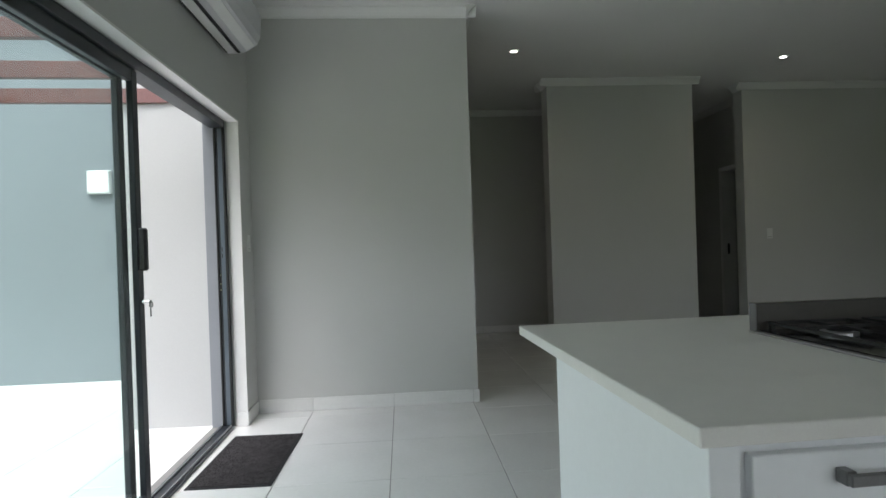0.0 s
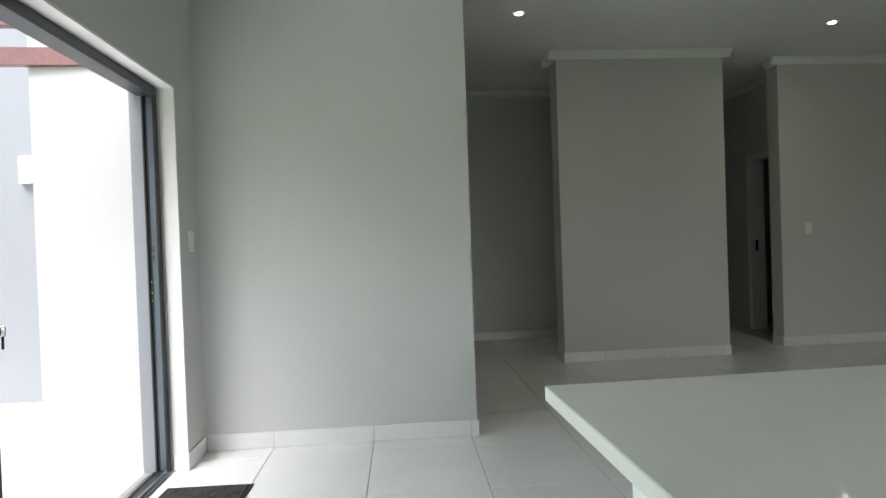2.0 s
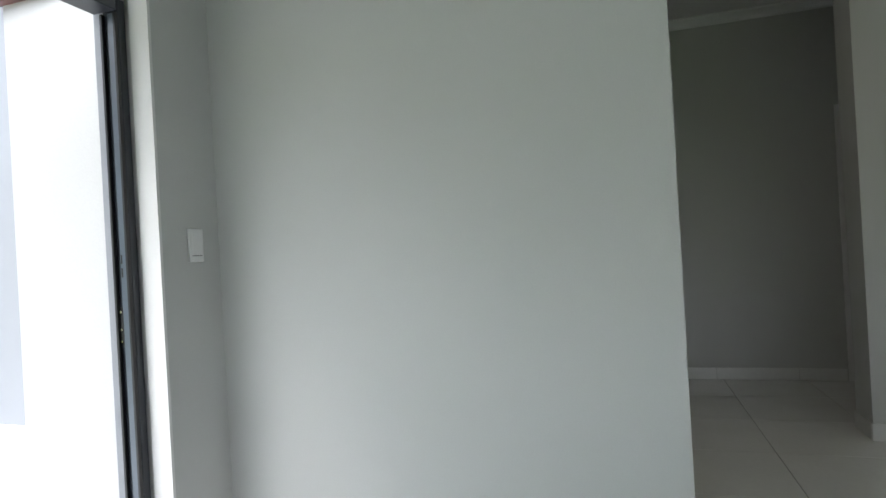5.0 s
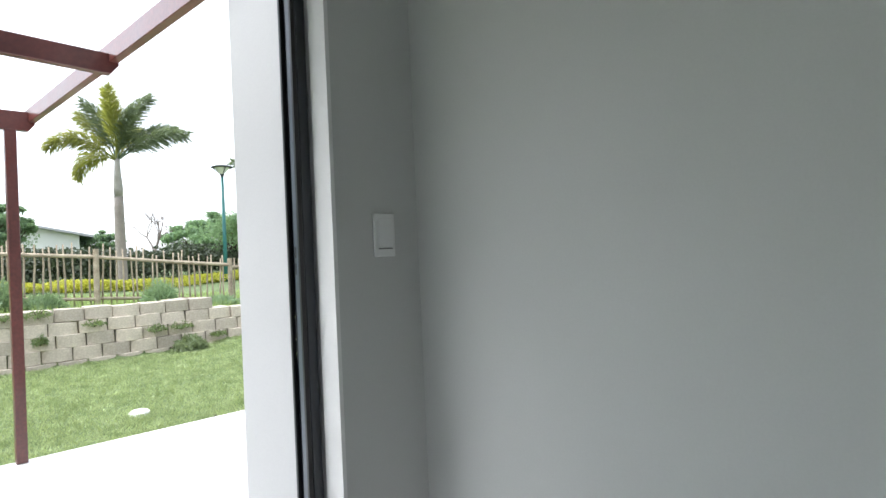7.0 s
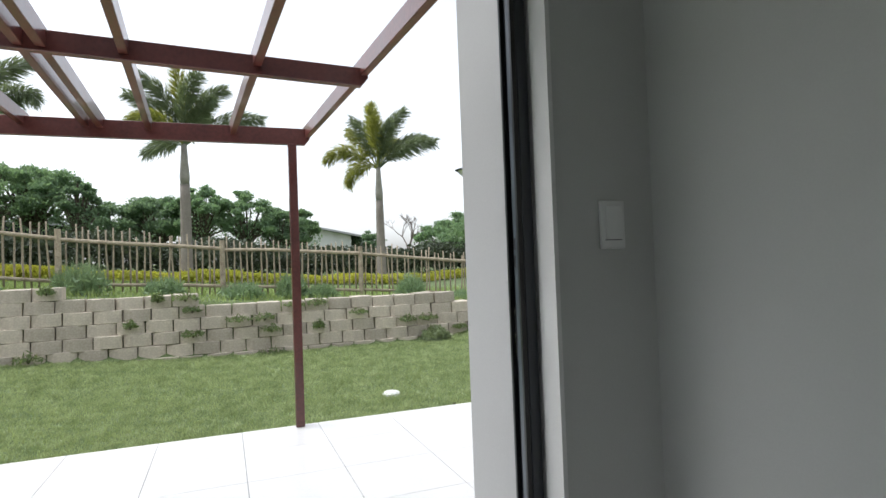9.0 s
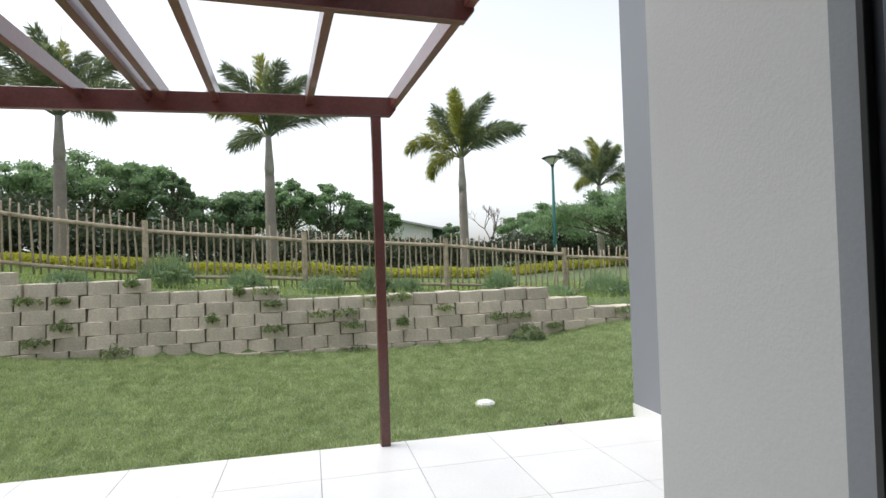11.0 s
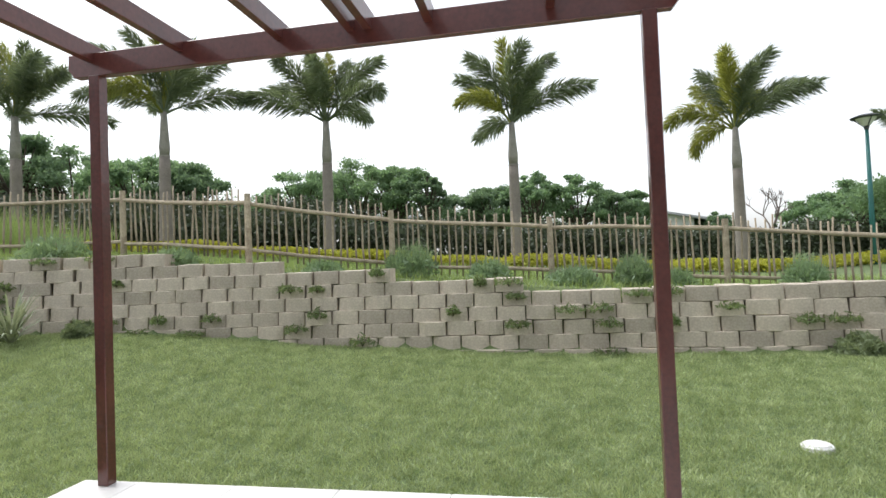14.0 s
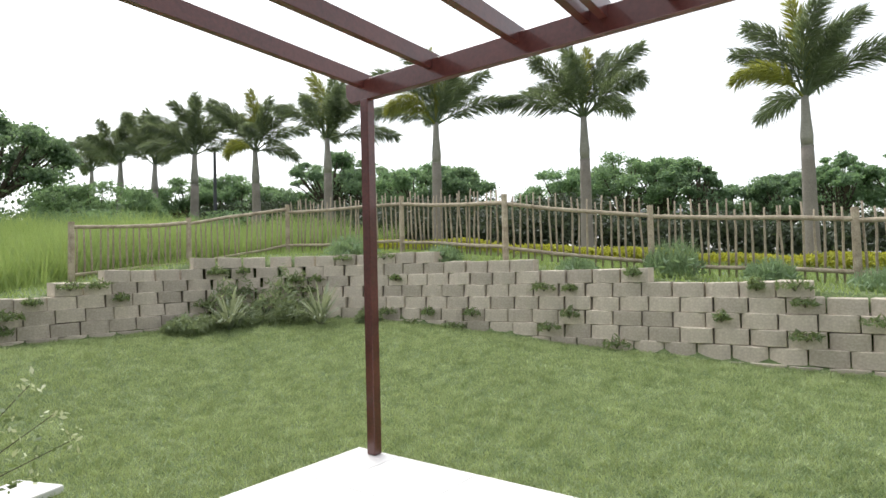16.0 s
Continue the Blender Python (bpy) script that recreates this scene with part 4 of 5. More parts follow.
def fence():
    d = thing("picket_fence", "rustic fence of weathered round poles along the bank", "fence")
    rng = random.Random(11)
    pick = []
    for s in range(5):
        bm = tube([(rng.uniform(-0.012, 0.012), rng.uniform(-0.012, 0.012), z) for z in (0, 0.35, 0.7, 1.0)], [0.015, 0.0165, 0.015, 0.0125], 6)
        me = bpy.data.meshes.new("picket")
        for f in bm.faces:
            f.smooth = True
        bm.to_mesh(me)
        bm.free()
        me.materials.append(M_POLE)
        pick.append(me)
    for i, (x, y, zt) in enumerate(POSTS):
        g = float(ground_z(np.array([x]), np.array([y]))[0])
        part("post", tube([(x, y, min(g, zt - 0.95) - 0.15), (x, y, zt - 0.5), (x, y, zt)], [0.05, 0.048, 0.045], 10), M_POLE, d, smooth=False)
    for k, ((ax, ay, az), (bx, by, bz)) in enumerate(zip(POSTS, POSTS[1:])):
        left = k >= 7
        for nm, dz, r in (("top_rail", -0.15, 0.033), ("bottom_rail", -0.84, 0.029)):
            if left and nm == "top_rail":
                dz = -0.1
            ln = Vector((bx - ax, by - ay, bz - az))
            pts = [(ax + ln.x * t, ay + ln.y * t, az + dz + ln.z * t + rng.uniform(-0.022, 0.022)) for t in (0.012, 0.3, 0.65, 0.988)]
            part(nm, tube(pts, [r, r * rng.uniform(0.9, 1.05), r * rng.uniform(0.85, 1.0), r * 0.92], 8), M_POLE, d)
        span = math.hypot(bx - ax, by - ay)
        n = int(span / 0.108)
        nx, ny = (by - ay) / span, -(bx - ax) / span
        for j in range(1, n):
            t = (j + rng.uniform(-0.22, 0.22)) / n
            low, high = az + (bz - az) * t - 0.98, az + (bz - az) * t + (rng.uniform(-0.04, 0.11) if not left else -0.1)
            o = new("picket", pick[rng.randrange(5)])
            o.parent = d
            o.matrix_basis = pose(ax + (bx - ax) * t + nx * 0.045, ay + (by - ay) * t + ny * 0.045, low, rng.uniform(-1.5, 1.5), rng.uniform(-1.6, 1.6), rng.uniform(0, 360)) @ Matrix.Diagonal((1, 1, high - low, 1))


fence()


# ---------------------------------------------------------------- palms
def frond_mesh(seed, length=2.0, mat=None, bend=62):
    """A foxtail frond: a bare stalk, then an arching stem with leaflets set all round it."""
    rng = np.random.default_rng(seed)
    steps = 24
    stem, heading = [np.zeros(3)], []
    for i in range(steps):
        t = (i + 0.5) / steps
        ang = radians(10 - bend * t ** 1.9)
        heading.append(np.array([math.cos(ang), 0.06 * math.sin(3 * t + seed), math.sin(ang)]))
        stem.append(stem[-1] + heading[-1] * length / steps)
    stem = np.array(stem)
    verts, faces = [], []
    for i in range(620):
        t = 0.17 + 0.83 * rng.uniform(0, 1) ** 0.92
        k = min(int(t * steps), steps - 1)
        p = stem[k] + (stem[k + 1] - stem[k]) * (t * steps - k)
        tang = heading[k] / np.linalg.norm(heading[k])
        a = rng.uniform(0, 2 * math.pi)
        side = np.array([0, math.cos(a), 0]) + math.sin(a) * np.array([-tang[2], 0, tang[0]])
        dirv = side + tang * rng.uniform(0.7, 1.3)
        dirv /= np.linalg.norm(dirv)
        rise = min(1.0, (t - 0.12) / 0.2)
        ll = 0.50 * rise * (1 - 0.5 * max(0, t - 0.55) / 0.45) * rng.uniform(0.7, 1.12)
        w = 0.0115
        across = np.cross(dirv, rng.normal(size=3))
        across /= np.linalg.norm(across)
        mid = p + dirv * ll * 0.5
        end = p + dirv * ll + np.array([0, 0, -0.26 * ll])
        b = len(verts)
        verts += [tuple(p), tuple(mid + across * w), tuple(end), tuple(mid - across * w)]
        faces.append((b, b + 1, b + 2, b + 3))
    st = tube([tuple(q) for q in stem[::3]], [0.034, 0.028, 0.022, 0.018, 0.014, 0.011, 0.008, 0.006, 0.003], 5)
    sm = bpy.data.meshes.new("tmp")
    st.to_mesh(sm)
    st.free()
    b = len(verts)
    verts += [tuple(v.co) for v in sm.vertices]
    faces += [tuple(b + k for k in p.vertices) for p in sm.polygons]
    bpy.data.meshes.remove(sm)
    me = bpy.data.meshes.new("frond")
    me.from_pydata(verts, [], faces)
    me.materials.append(mat)
    return me


FRONDS = [frond_mesh(s, 1.95, M_PALM, (36, 50, 64, 44, 56)[s]) for s in range(5)] + [frond_mesh(9, 1.95, M_PALMY, 44), frond_mesh(10, 1.85, M_PALMY, 90)]


def palm(x, y, crown, size, seed, yellow=2):
    rng = random.Random(seed)
    g = float(ground_z(np.array([x]), np.array([y]))[0])
    g = min(g, crown - 1.5)
    d = thing("palm_tree", "tall foxtail palm with a smooth grey trunk and plume-like arching fronds", "palm tree", (x, y, g), "row of palms behind the fence")
    h = crown - g
    lean = rng.uniform(-0.02, 0.02)
    ring = h - 0.9 * size
    zs = [-0.1, 0.06, 0.5 * ring, 0.86 * ring, ring]
    part("trunk", tube([(lean * z, 0, z) for z in zs], [0.165 * size, 0.145 * size, 0.128 * size, 0.118 * size, 0.112 * size], 12), M_TRUNK, d, smooth=True)
    part("trunk_ring", tube([(lean * ring, 0, ring - 0.012), (lean * ring, 0, ring + 0.012)], 0.119 * size, 12), M_SHAFT, d, "pale leaf scar ring")
    part("crownshaft", tube([(lean * z, 0, z) for z in (ring + 0.012, ring + 0.2 * size, ring + 0.55 * size, h + 0.1)], [0.106 * size, 0.118 * size, 0.09 * size, 0.066 * size], 12), M_SHAFT, d, "smooth pale grey-green crownshaft", smooth=True)
    spin = rng.uniform(0, 360)
    for k, lift in enumerate((84, 64, 54, 44, 34, 27, 23, 16, 58, 40, 72)):
        yel = k in ((0, 5, 2, 7, 4, 8)[:yellow])
        me = FRONDS[(6 if lift < 30 else 5)] if yel else FRONDS[rng.randrange(5)]
        o = new("frond", me)
        o.parent = d
        az = spin + k * 137.5 + rng.uniform(-18, 18)
        o.matrix_basis = pose(lean * h, 0, h + 0.05, 0, 0, az) @ pose(0, 0, 0, 0, -lift + rng.uniform(-6, 6), 0) @ pose(0, 0, 0, rng.uniform(-25, 25), 0, 0) @ Matrix.Scale(size * rng.uniform(0.86, 1.03), 4)
    spear = tube([(lean * h, 0, h), (lean * h + 0.03, 0.02, h + 0.9 * size), (lean * h - 0.12, 0.05, h + 2.0 * size)], [0.03, 0.018, 0.004], 6)
    part("spear_leaf", spear, M_PALMY, d, "unopened new leaf")
    return d


EYE = (-0.94, -0.87)
for x, y, c, size, seed, yel in ((-17.6, 3.93, 4.36, 1.15, 1, 6), (-14.84, -1.9, 4.33, 1.04, 2, 2), (-13.65, -6.22, 4.5, 1.04, 3, 1), (-11.8, -9.18, 4.5, 0.97, 4, 2), (-12.15, -13.38, 4.87, 1.05, 5, 1),
                                 (-12.7, -17.6, 5.2, 1.15, 6, 2), (-13.3, -22.6, 5.9, 1.3, 7, 0), (-14.8, -28.9, 6.5, 1.4, 8, 0), (-14.5, -31.8, 6.95, 1.4, 9, 0), (-15.8, -38.5, 7.5, 1.4, 10, 0), (-22.1, 11.2, 4.0, 1.15, 11, 4)):
    palm(x, y, c, size, seed, yel)


# ---------------------------------------------------------------- broad-leaved trees
def crown_points(rng, n, spread_xy, height):
    """Limb ends and leaf places of a spreading crown: flat leafy tufts at the limb ends, with sky between them."""
    lobes = 38
    a, r = rng.uniform(0, 2 * math.pi, lobes), np.sqrt(rng.uniform(0, 1, lobes)) * 0.92
    top = np.sqrt(1 - 0.8 * r * r) * rng.uniform(0.72, 1.0, lobes)
    level = np.where(np.arange(lobes) % 4 == 3, rng.uniform(0.4, 0.7, lobes), 1.0)
    cs = np.stack((spread_xy * r * np.cos(a), spread_xy * r * np.sin(a), height * (0.26 + 0.68 * top * level)), 1)
    rad = spread_xy * rng.uniform(0.11, 0.25, lobes)
    pick = rng.choice(lobes, n, p=rad ** 2 / np.sum(rad ** 2))
    off = rng.normal(size=(n, 3))
    off /= np.linalg.norm(off, axis=1)[:, None]
    lump = 1 + 0.35 * np.sin(off[:, 0] * 7 + pick) * np.sin(off[:, 1] * 6 + 2 * pick) + 0.22 * np.sin(off[:, 2] * 11 + off[:, 0] * 9 + pick)
    off *= (rng.uniform(0, 1, n) ** 0.45 * lump * rad[pick])[:, None] * np.array([1.0, 1.0, 0.55])
    pts = cs[pick] + off
    k = n // 14
    loose = rng.normal(size=(k, 3))
    loose *= (rng.uniform(0, 1, k) ** 0.5 / np.linalg.norm(loose, axis=1))[:, None]
    pts[:k] = loose * np.array([spread_xy, spread_xy, height * 0.3]) + np.array([0, 0, height * 0.5])
    return cs, pts


def tree(name, label, x, y, zbase, spread_xy, height, seed, mat, leaves=4200, leaf=0.2):
    rng = np.random.default_rng(seed)
    d = thing(name, label, "tree", (x, y, zbase))
    cs, pts = crown_points(rng, leaves, spread_xy, height)
    bm = tube([(0, 0, -0.3), (0.05, 0, height * 0.18), (0.0, 0.05, height * 0.38)], [0.05 * height, 0.04 * height, 0.03 * height], 8)
    for c in cs:
        mid = (c[0] * 0.45, c[1] * 0.45, height * 0.36 + (c[2] - height * 0.36) * 0.35)
        tube([(0, 0.02, height * 0.3), mid, tuple(c)], [0.018 * height, 0.011 * height, 0.004 * height], 5, bm=bm, caps=False)
    part("trunk", bm, M_BARK, d, smooth=True)
    v, f = leaf_quads(rng, pts, leaf)
    c = raw_mesh("crown", v, f, mat, d)
    tagged(c, kind="stuff")
    return d


def at(az, dist):
    return EYE[0] - dist * math.cos(radians(az)), EYE[1] + dist * math.sin(radians(az))


TREES = [  # bearing from the patio, distance, spread, rise of its top over the eye in degrees, leaves
    (-25, 27, 2.2, 9.4, M_TREEB), (-19.5, 27, 2.7, 9.5, M_TREEB), (-15.8, 27, 1.9, 9.3, M_TREEB), (-12.8, 25, 1.0, 8.8, M_TREE), (-9.8, 28, 1.6, 6.2, M_TREE), (-6, 27, 1.8, 7.5, M_TREE),
    (-2.3, 26, 1.6, 8.1, M_TREEB), (2, 26, 1.6, 7.1, M_TREEB), (5.3, 26, 1.3, 6.1, M_TREE), (7.2, 28, 1.1, 5.6, M_TREEB), (13.8, 34, 1.3, 3.7, M_TREE), (22, 30, 1.7, 4.1, M_TREEB), (25.5, 26, 1.8, 4.8, M_TREEB),
    (-29.5, 30, 1.4, 6.2, M_TREE), (-35.5, 24, 1.9, 9.4, M_TREE), (-39.5, 25, 2.3, 10.5, M_TREEB), (-44, 28, 2.3, 10.2, M_TREE), (-48, 28, 2.1, 10.6, M_TREE), (-52.5, 30, 2.2, 8.0, M_TREE), (-56.5, 32, 2.4, 8.4, M_TREEB),
    (-60.5, 34, 2.6, 8.8, M_TREEB), (-64.5, 36, 2.0, 6.4, M_TREEB), (-67.5, 36, 2.0, 6.2, M_TREEB)]
for i, (az, dist, sp, rise, mat) in enumerate(TREES):
    x, y = at(az, dist)
    g = float(ground_z(np.array([x]), np.array([y]))[0])
    h = max(1.4, (1.1 + dist * math.tan(radians(rise)) - g) * (1.06 + 0.16 * ((i * 7) % 5) / 4))
    tree("tree", "dense dark green broad-leaved tree behind the palms", x, y, g, sp, h, 40 + i, mat, leaves=20000, leaf=0.066)
x, y = at(32.5, 21)
tree("thorn_tree", "feathery spreading thorn tree overhanging the fence", x, y, float(ground_z(np.array([x]), np.array([y]))[0]), 2.9, 3.1, 71, M_TREEB, leaves=26000, leaf=0.055)
x, y = at(-75.0, 24)
tree("large_tree", "tall dark spreading tree at the edge of the field", x, y, float(ground_z(np.array([x]), np.array([y]))[0]), 2.3, 4.7, 72, M_TREE, leaves=34000, leaf=0.075)
x, y = at(-68, 27)
tree("field_bush", "rounded green bush beside the field", x, y, float(ground_z(np.array([x]), np.array([y]))[0]), 2.6, 2.4, 73, M_TREEB, leaves=20000, leaf=0.065)


def bare_tree(az, dist, h, seed):
    x, y = at(az, dist)
    g = float(ground_z(np.array([x]), np.array([y]))[0])
    d = thing("bare_tree", "leafless grey tree with fine twigs", "tree", (x, y, g))
    rng = random.Random(seed)
    bm = bmesh.new()

    def grow(p, dirv, length, r, level):
        q = p + dirv * length
        tube([p, (p + q) / 2 + Vector((rng.uniform(-1, 1), rng.uniform(-1, 1), rng.uniform(-1, 1))) * length * 0.06, q], [r, r * 0.8, r * 0.6], 4, bm=bm, caps=False)
        if level:
            for _ in range(3 if level > 1 else 4):
                nd = (dirv + Vector((rng.uniform(-1, 1), rng.uniform(-1, 1), rng.uniform(-0.3, 0.8))) * 0.75).normalized()
                grow(q, nd, length * rng.uniform(0.55, 0.8), r * 0.55, level - 1)

    grow(Vector((0, 0, -0.2)), Vector((0, 0, 1)), h * 0.35, 0.09, 4)
    tagged(part("crown", bm, M_GREYBARK, d), kind="stuff")


bare_tree(18.5, 27, 3.3, 3)
bare_tree(-31.0, 30, 3.4, 4)


# ---------------------------------------------------------------- hedge, bushes and weeds
def leaf_row(name, label, pts, width, height, count, leaf, mat, seed, category="hedge"):
    rng = np.random.default_rng(seed)
    p = np.array(pts, float)
    acc = np.concatenate(([0], np.cumsum(np.hypot(np.diff(p[:, 0]), np.diff(p[:, 1])))))
    u = rng.uniform(0, acc[-1], count)
    x, y = np.interp(u, acc, p[:, 0]), np.interp(u, acc, p[:, 1])
    x, y = x + rng.normal(size=count) * width * 0.35, y + rng.normal(size=count) * width * 0.35
    wave = 0.75 + 0.25 * np.sin(u * 2.3) * np.sin(u * 0.9 + 1)
    z = ground_z(x, y) + height * wave * np.sqrt(rng.uniform(0, 1, count))
    v, f = leaf_quads(rng, np.stack((x, y, z), 1), leaf, 1.5)
    return tagged(raw_mesh(name, v, f, mat), label, category, kind="stuff")


leaf_row("yellow_hedge", "low clipped yellow-green flowering hedge at the palms' feet", [(-20.5, 12), (-16.3, 3.9), (-14.4, -2.0), (-12.6, -6.2), (-11.2, -9.0), (-11.4, -13.4)], 0.7, 0.34, 60000, 0.045, M_HEDGE, 21)
# the next two rows are dark shrubs that also stand in for shadowed trunks
leaf_row("dark_hedge", "dark shrubs behind the yellow hedge, with the shade there painted into their colour", [(-31, 25), (-26, 14), (-22.0, 4.2), (-20.0, -3.0), (-18.0, -8.6), (-16.0, -13.0), (-15.5, -20), (-17, -32)], 1.6, 1.35, 110000, 0.085, M_UNDER, 22)
leaf_row("shrub_belt", "dense dark shrubs under the trees, their colour carrying the shade there", [(-19.5, -8.6), (-17.5, -13.0), (-17.0, -20), (-18.5, -34)], 2.4, 1.9, 60000, 0.08, M_UNDER, 24)
leaf_row("far_scrub", "low green scrub along the field's edge", [(-14, -20), (-9, -22), (-3, -23), (6, -23)], 1.8, 1.3, 30000, 0.07, M_TREEB, 23)


def bush(x, y, r, h, seed, mat=None, leaf=0.05, n=1500, z=None, label="soft blue-green bush growing at the fence foot", name="bush"):
    rng = np.random.default_rng(seed)
    g = float(ground_z(np.array([x]), np.array([y]))[0]) if z is None else z
    d = thing(name, label, "bush", (x, y, g), "weeds and bushes on the bank")
    a = rng.uniform(0, 2 * math.pi, n)
    q = np.sqrt(rng.uniform(0, 1, n)) * r
    zz = h * rng.uniform(0, 1, n) ** 0.8 * (1 - 0.55 * (q / r) ** 2) * (0.8 + 0.2 * np.sin(3 * a))
    v, f = leaf_quads(rng, np.stack((q * np.cos(a), q * np.sin(a), zz), 1), leaf * 0.6, 4.0)
    if mat is None:
        k = 900
        t, q = rng.uniform(0, 2 * math.pi, k), np.sqrt(rng.uniform(0, 1, k)) * r * 0.8
        v2, f2 = blades(rng, q * np.cos(t), q * np.sin(t), h * 0.75 * rng.uniform(0, 1, k) * (1 - 0.6 * (q / r) ** 2), h * 0.42, 0.006, 0.7)
        v, f = v[:4 * (n // 4)], f[:n // 4]
        base = len(v)
        v, f = v + v2, f + [tuple(i + base for i in tri) for tri in f2]
    tagged(raw_mesh("foliage", v, f, mat or M_BUSH, d), kind="stuff")
    bm = bmesh.new()
    for k in range(6):
        t = 2 * math.pi * k / 6
        tube([(0, 0, -0.02), (0.4 * r * math.cos(t), 0.4 * r * math.sin(t), 0.6 * h)], [0.008, 0.003], 4, bm=bm, caps=False)
    part("stems", bm, M_BARK, d)


for i, (x, y, r, h) in enumerate(((-9.35, -3.15, 0.42, 0.55), (-9.35, -1.95, 0.33, 0.35), (-9.3, -0.75, 0.4, 0.3), (-9.55, 0.12, 0.3, 0.5), (-9.4, 0.62, 0.33, 0.3), (-9.5, 2.35, 0.3, 0.5),
                                  (-9.4, 4.35, 0.45, 0.5), (-9.2, 5.1, 0.5, 0.4), (-8.7, -4.3, 0.3, 0.25), (-8.55, -6.6, 0.35, 0.3), (-8.2, -8.4, 0.5, 0.45), (-9.3, 3.3, 0.4, 0.22))):
    bush(x, y, r, h, 100 + i)
rng = random.Random(8)
for i in range(60):
    x, y, z, a, c, u = spots[rng.randrange(len(spots))]
    if not (-10 < y < 4.2) or z < float(ground_z(np.array([x + 0.6]), np.array([y]))[0]) - 0.1:
        continue
    q = Vector((math.cos(a - math.pi / 2), math.sin(a - math.pi / 2)))
    bush(x - q.x * 0.06 + 0.0, y - q.y * 0.06, rng.uniform(0.09, 0.2), rng.uniform(0.08, 0.17), 200 + i, M_WEED, 0.032, 150, z + 0.1, "small green weed rooted in the wall's gaps", "weed")
for i, (x, y, r, h) in enumerate(((-8.02, 2.3, 0.24, 0.26), (-7.5, -7.3, 0.2, 0.25), (-7.0, -8.5, 0.45, 0.45), (-6.3, -9.1, 0.45, 0.4), (-5.6, -9.2, 0.4, 0.3), (-7.2, -8.9, 0.6, 1.0), (-6.5, -9.5, 0.5, 0.95))):
    bush(x, y, r, h, 260 + i, M_TANGLE, 0.045, 1500, None, "tangled green weeds against the retaining wall")


def spiky(x, y, r, seed):
    rng = random.Random(seed)
    g = float(ground_z(np.array([x]), np.array([y]))[0])
    d = thing("spiky_plant", "clump of pale striped sword-shaped leaves at the wall's foot", "plant", (x, y, g))
    for k in range(64):
        a, up = rng.uniform(0, 2 * math.pi), rng.uniform(0.6, 1.25)
        ln = r * rng.uniform(0.7, 1.15)
        c, s = math.cos(a), math.sin(a)
        bm = bmesh.new()
        pts = [(c * ln * t * (1 - 0.5 * up), s * ln * t * (1 - 0.5 * up), ln * (up * t * 1.1 - 0.5 * t * t)) for t in (0, 0.35, 0.7, 1.0)]
        ws = [0.009, 0.015, 0.011, 0.001]
        L = [bm.verts.new((p[0] - s * w, p[1] + c * w, p[2])) for p, w in zip(pts, ws)]
        R = [bm.verts.new((p[0] + s * w, p[1] - c * w, p[2])) for p, w in zip(pts, ws)]
        for i in range(3):
            bm.faces.new((L[i], L[i + 1], R[i + 1], R[i]))
        part("leaf", bm, M_SPIKE, d)


for i, (x, y) in enumerate(((-6.05, -8.85), (-7.0, -7.85))):
    spiky(x, y, 0.8, 300 + i)


def flowering_twig():
    d = thing("flowering_shrub", "thin shrub twigs with pale yellow-white flowers beside the patio", "shrub", (-1.75, -4.75, -0.26))
    rng = np.random.default_rng(4)
    tips = [(-0.1, 0.1, 0.95), (-0.35, 0.2, 0.75), (-0.5, 0.1, 0.55), (-0.2, -0.2, 0.8), (0.1, -0.1, 1.0), (-0.55, 0.25, 0.42), (0.2, 0.15, 0.7)]
    bm = bmesh.new()
    for t in tips:
        tube([(0, 0, 0), (t[0] * 0.35, t[1] * 0.35, t[2] * 0.6), t], [0.006, 0.004, 0.002], 5, bm=bm, caps=False)
    part("stems", bm, M_BARK, d)
    c = np.concatenate([np.array(t) + rng.normal(size=(14, 3)) * 0.035 for t in tips] + [np.array(t) * 0.7 + rng.normal(size=(8, 3)) * 0.04 for t in tips])
    v, f = leaf_quads(rng, c, 0.019, 2.2)
    tagged(raw_mesh("blossom", v, f, M_PETAL, d), kind="stuff")
    c = np.concatenate([np.array(t) * k + rng.normal(size=(10, 3)) * 0.05 for t in tips for k in (0.55, 0.8)])
    v, f = leaf_quads(rng, c, 0.022, 2.2)
    tagged(raw_mesh("foliage", v, f, M_WEED, d), kind="stuff")


flowering_twig()


# ---------------------------------------------------------------- street lamp and far houses
def street_lamp():
    x, y = -17.7, 7.12
    g = float(ground_z(np.array([x]), np.array([y]))[0])
    d = thing("street_lamp", "teal street lamp post with a dark inverted cone head", "street lamp", (x, y, g))
    top = 4.49 - g
    part("pole", tube([(0, 0, -0.2), (0, 0, 1.6), (0, 0, top - 0.35)], [0.075, 0.06, 0.042], 12), M_TEAL, d, smooth=True)
    part("collar", tube([(0, 0, top - 0.36), (0, 0, top - 0.26)], [0.05, 0.07], 12), M_LAMPHEAD, d)
    for k in range(3):
        t = 2 * math.pi * k / 3
        part("arm", tube([(0.05 * math.cos(t), 0.05 * math.sin(t), top - 0.28), (0.3 * math.cos(t), 0.3 * math.sin(t), top - 0.04)], 0.014, 5), M_LAMPHEAD, d)
    part("diffuser", tube([(0, 0, top - 0.26), (0, 0, top - 0.06)], [0.08, 0.24], 16), M_PLASTIC, d, "pale lamp bowl")
    part("head", tube([(0, 0, top - 0.06), (0, 0, top - 0.03), (0, 0, top + 0.03)], [0.34, 0.36, 0.2], 20), M_LAMPHEAD, d)


street_lamp()
x, y = at(-58.6, 27)
pole = thing("lamp_pole", "plain dark lamp pole among the far trees", "street lamp", (x, y, 1.8))
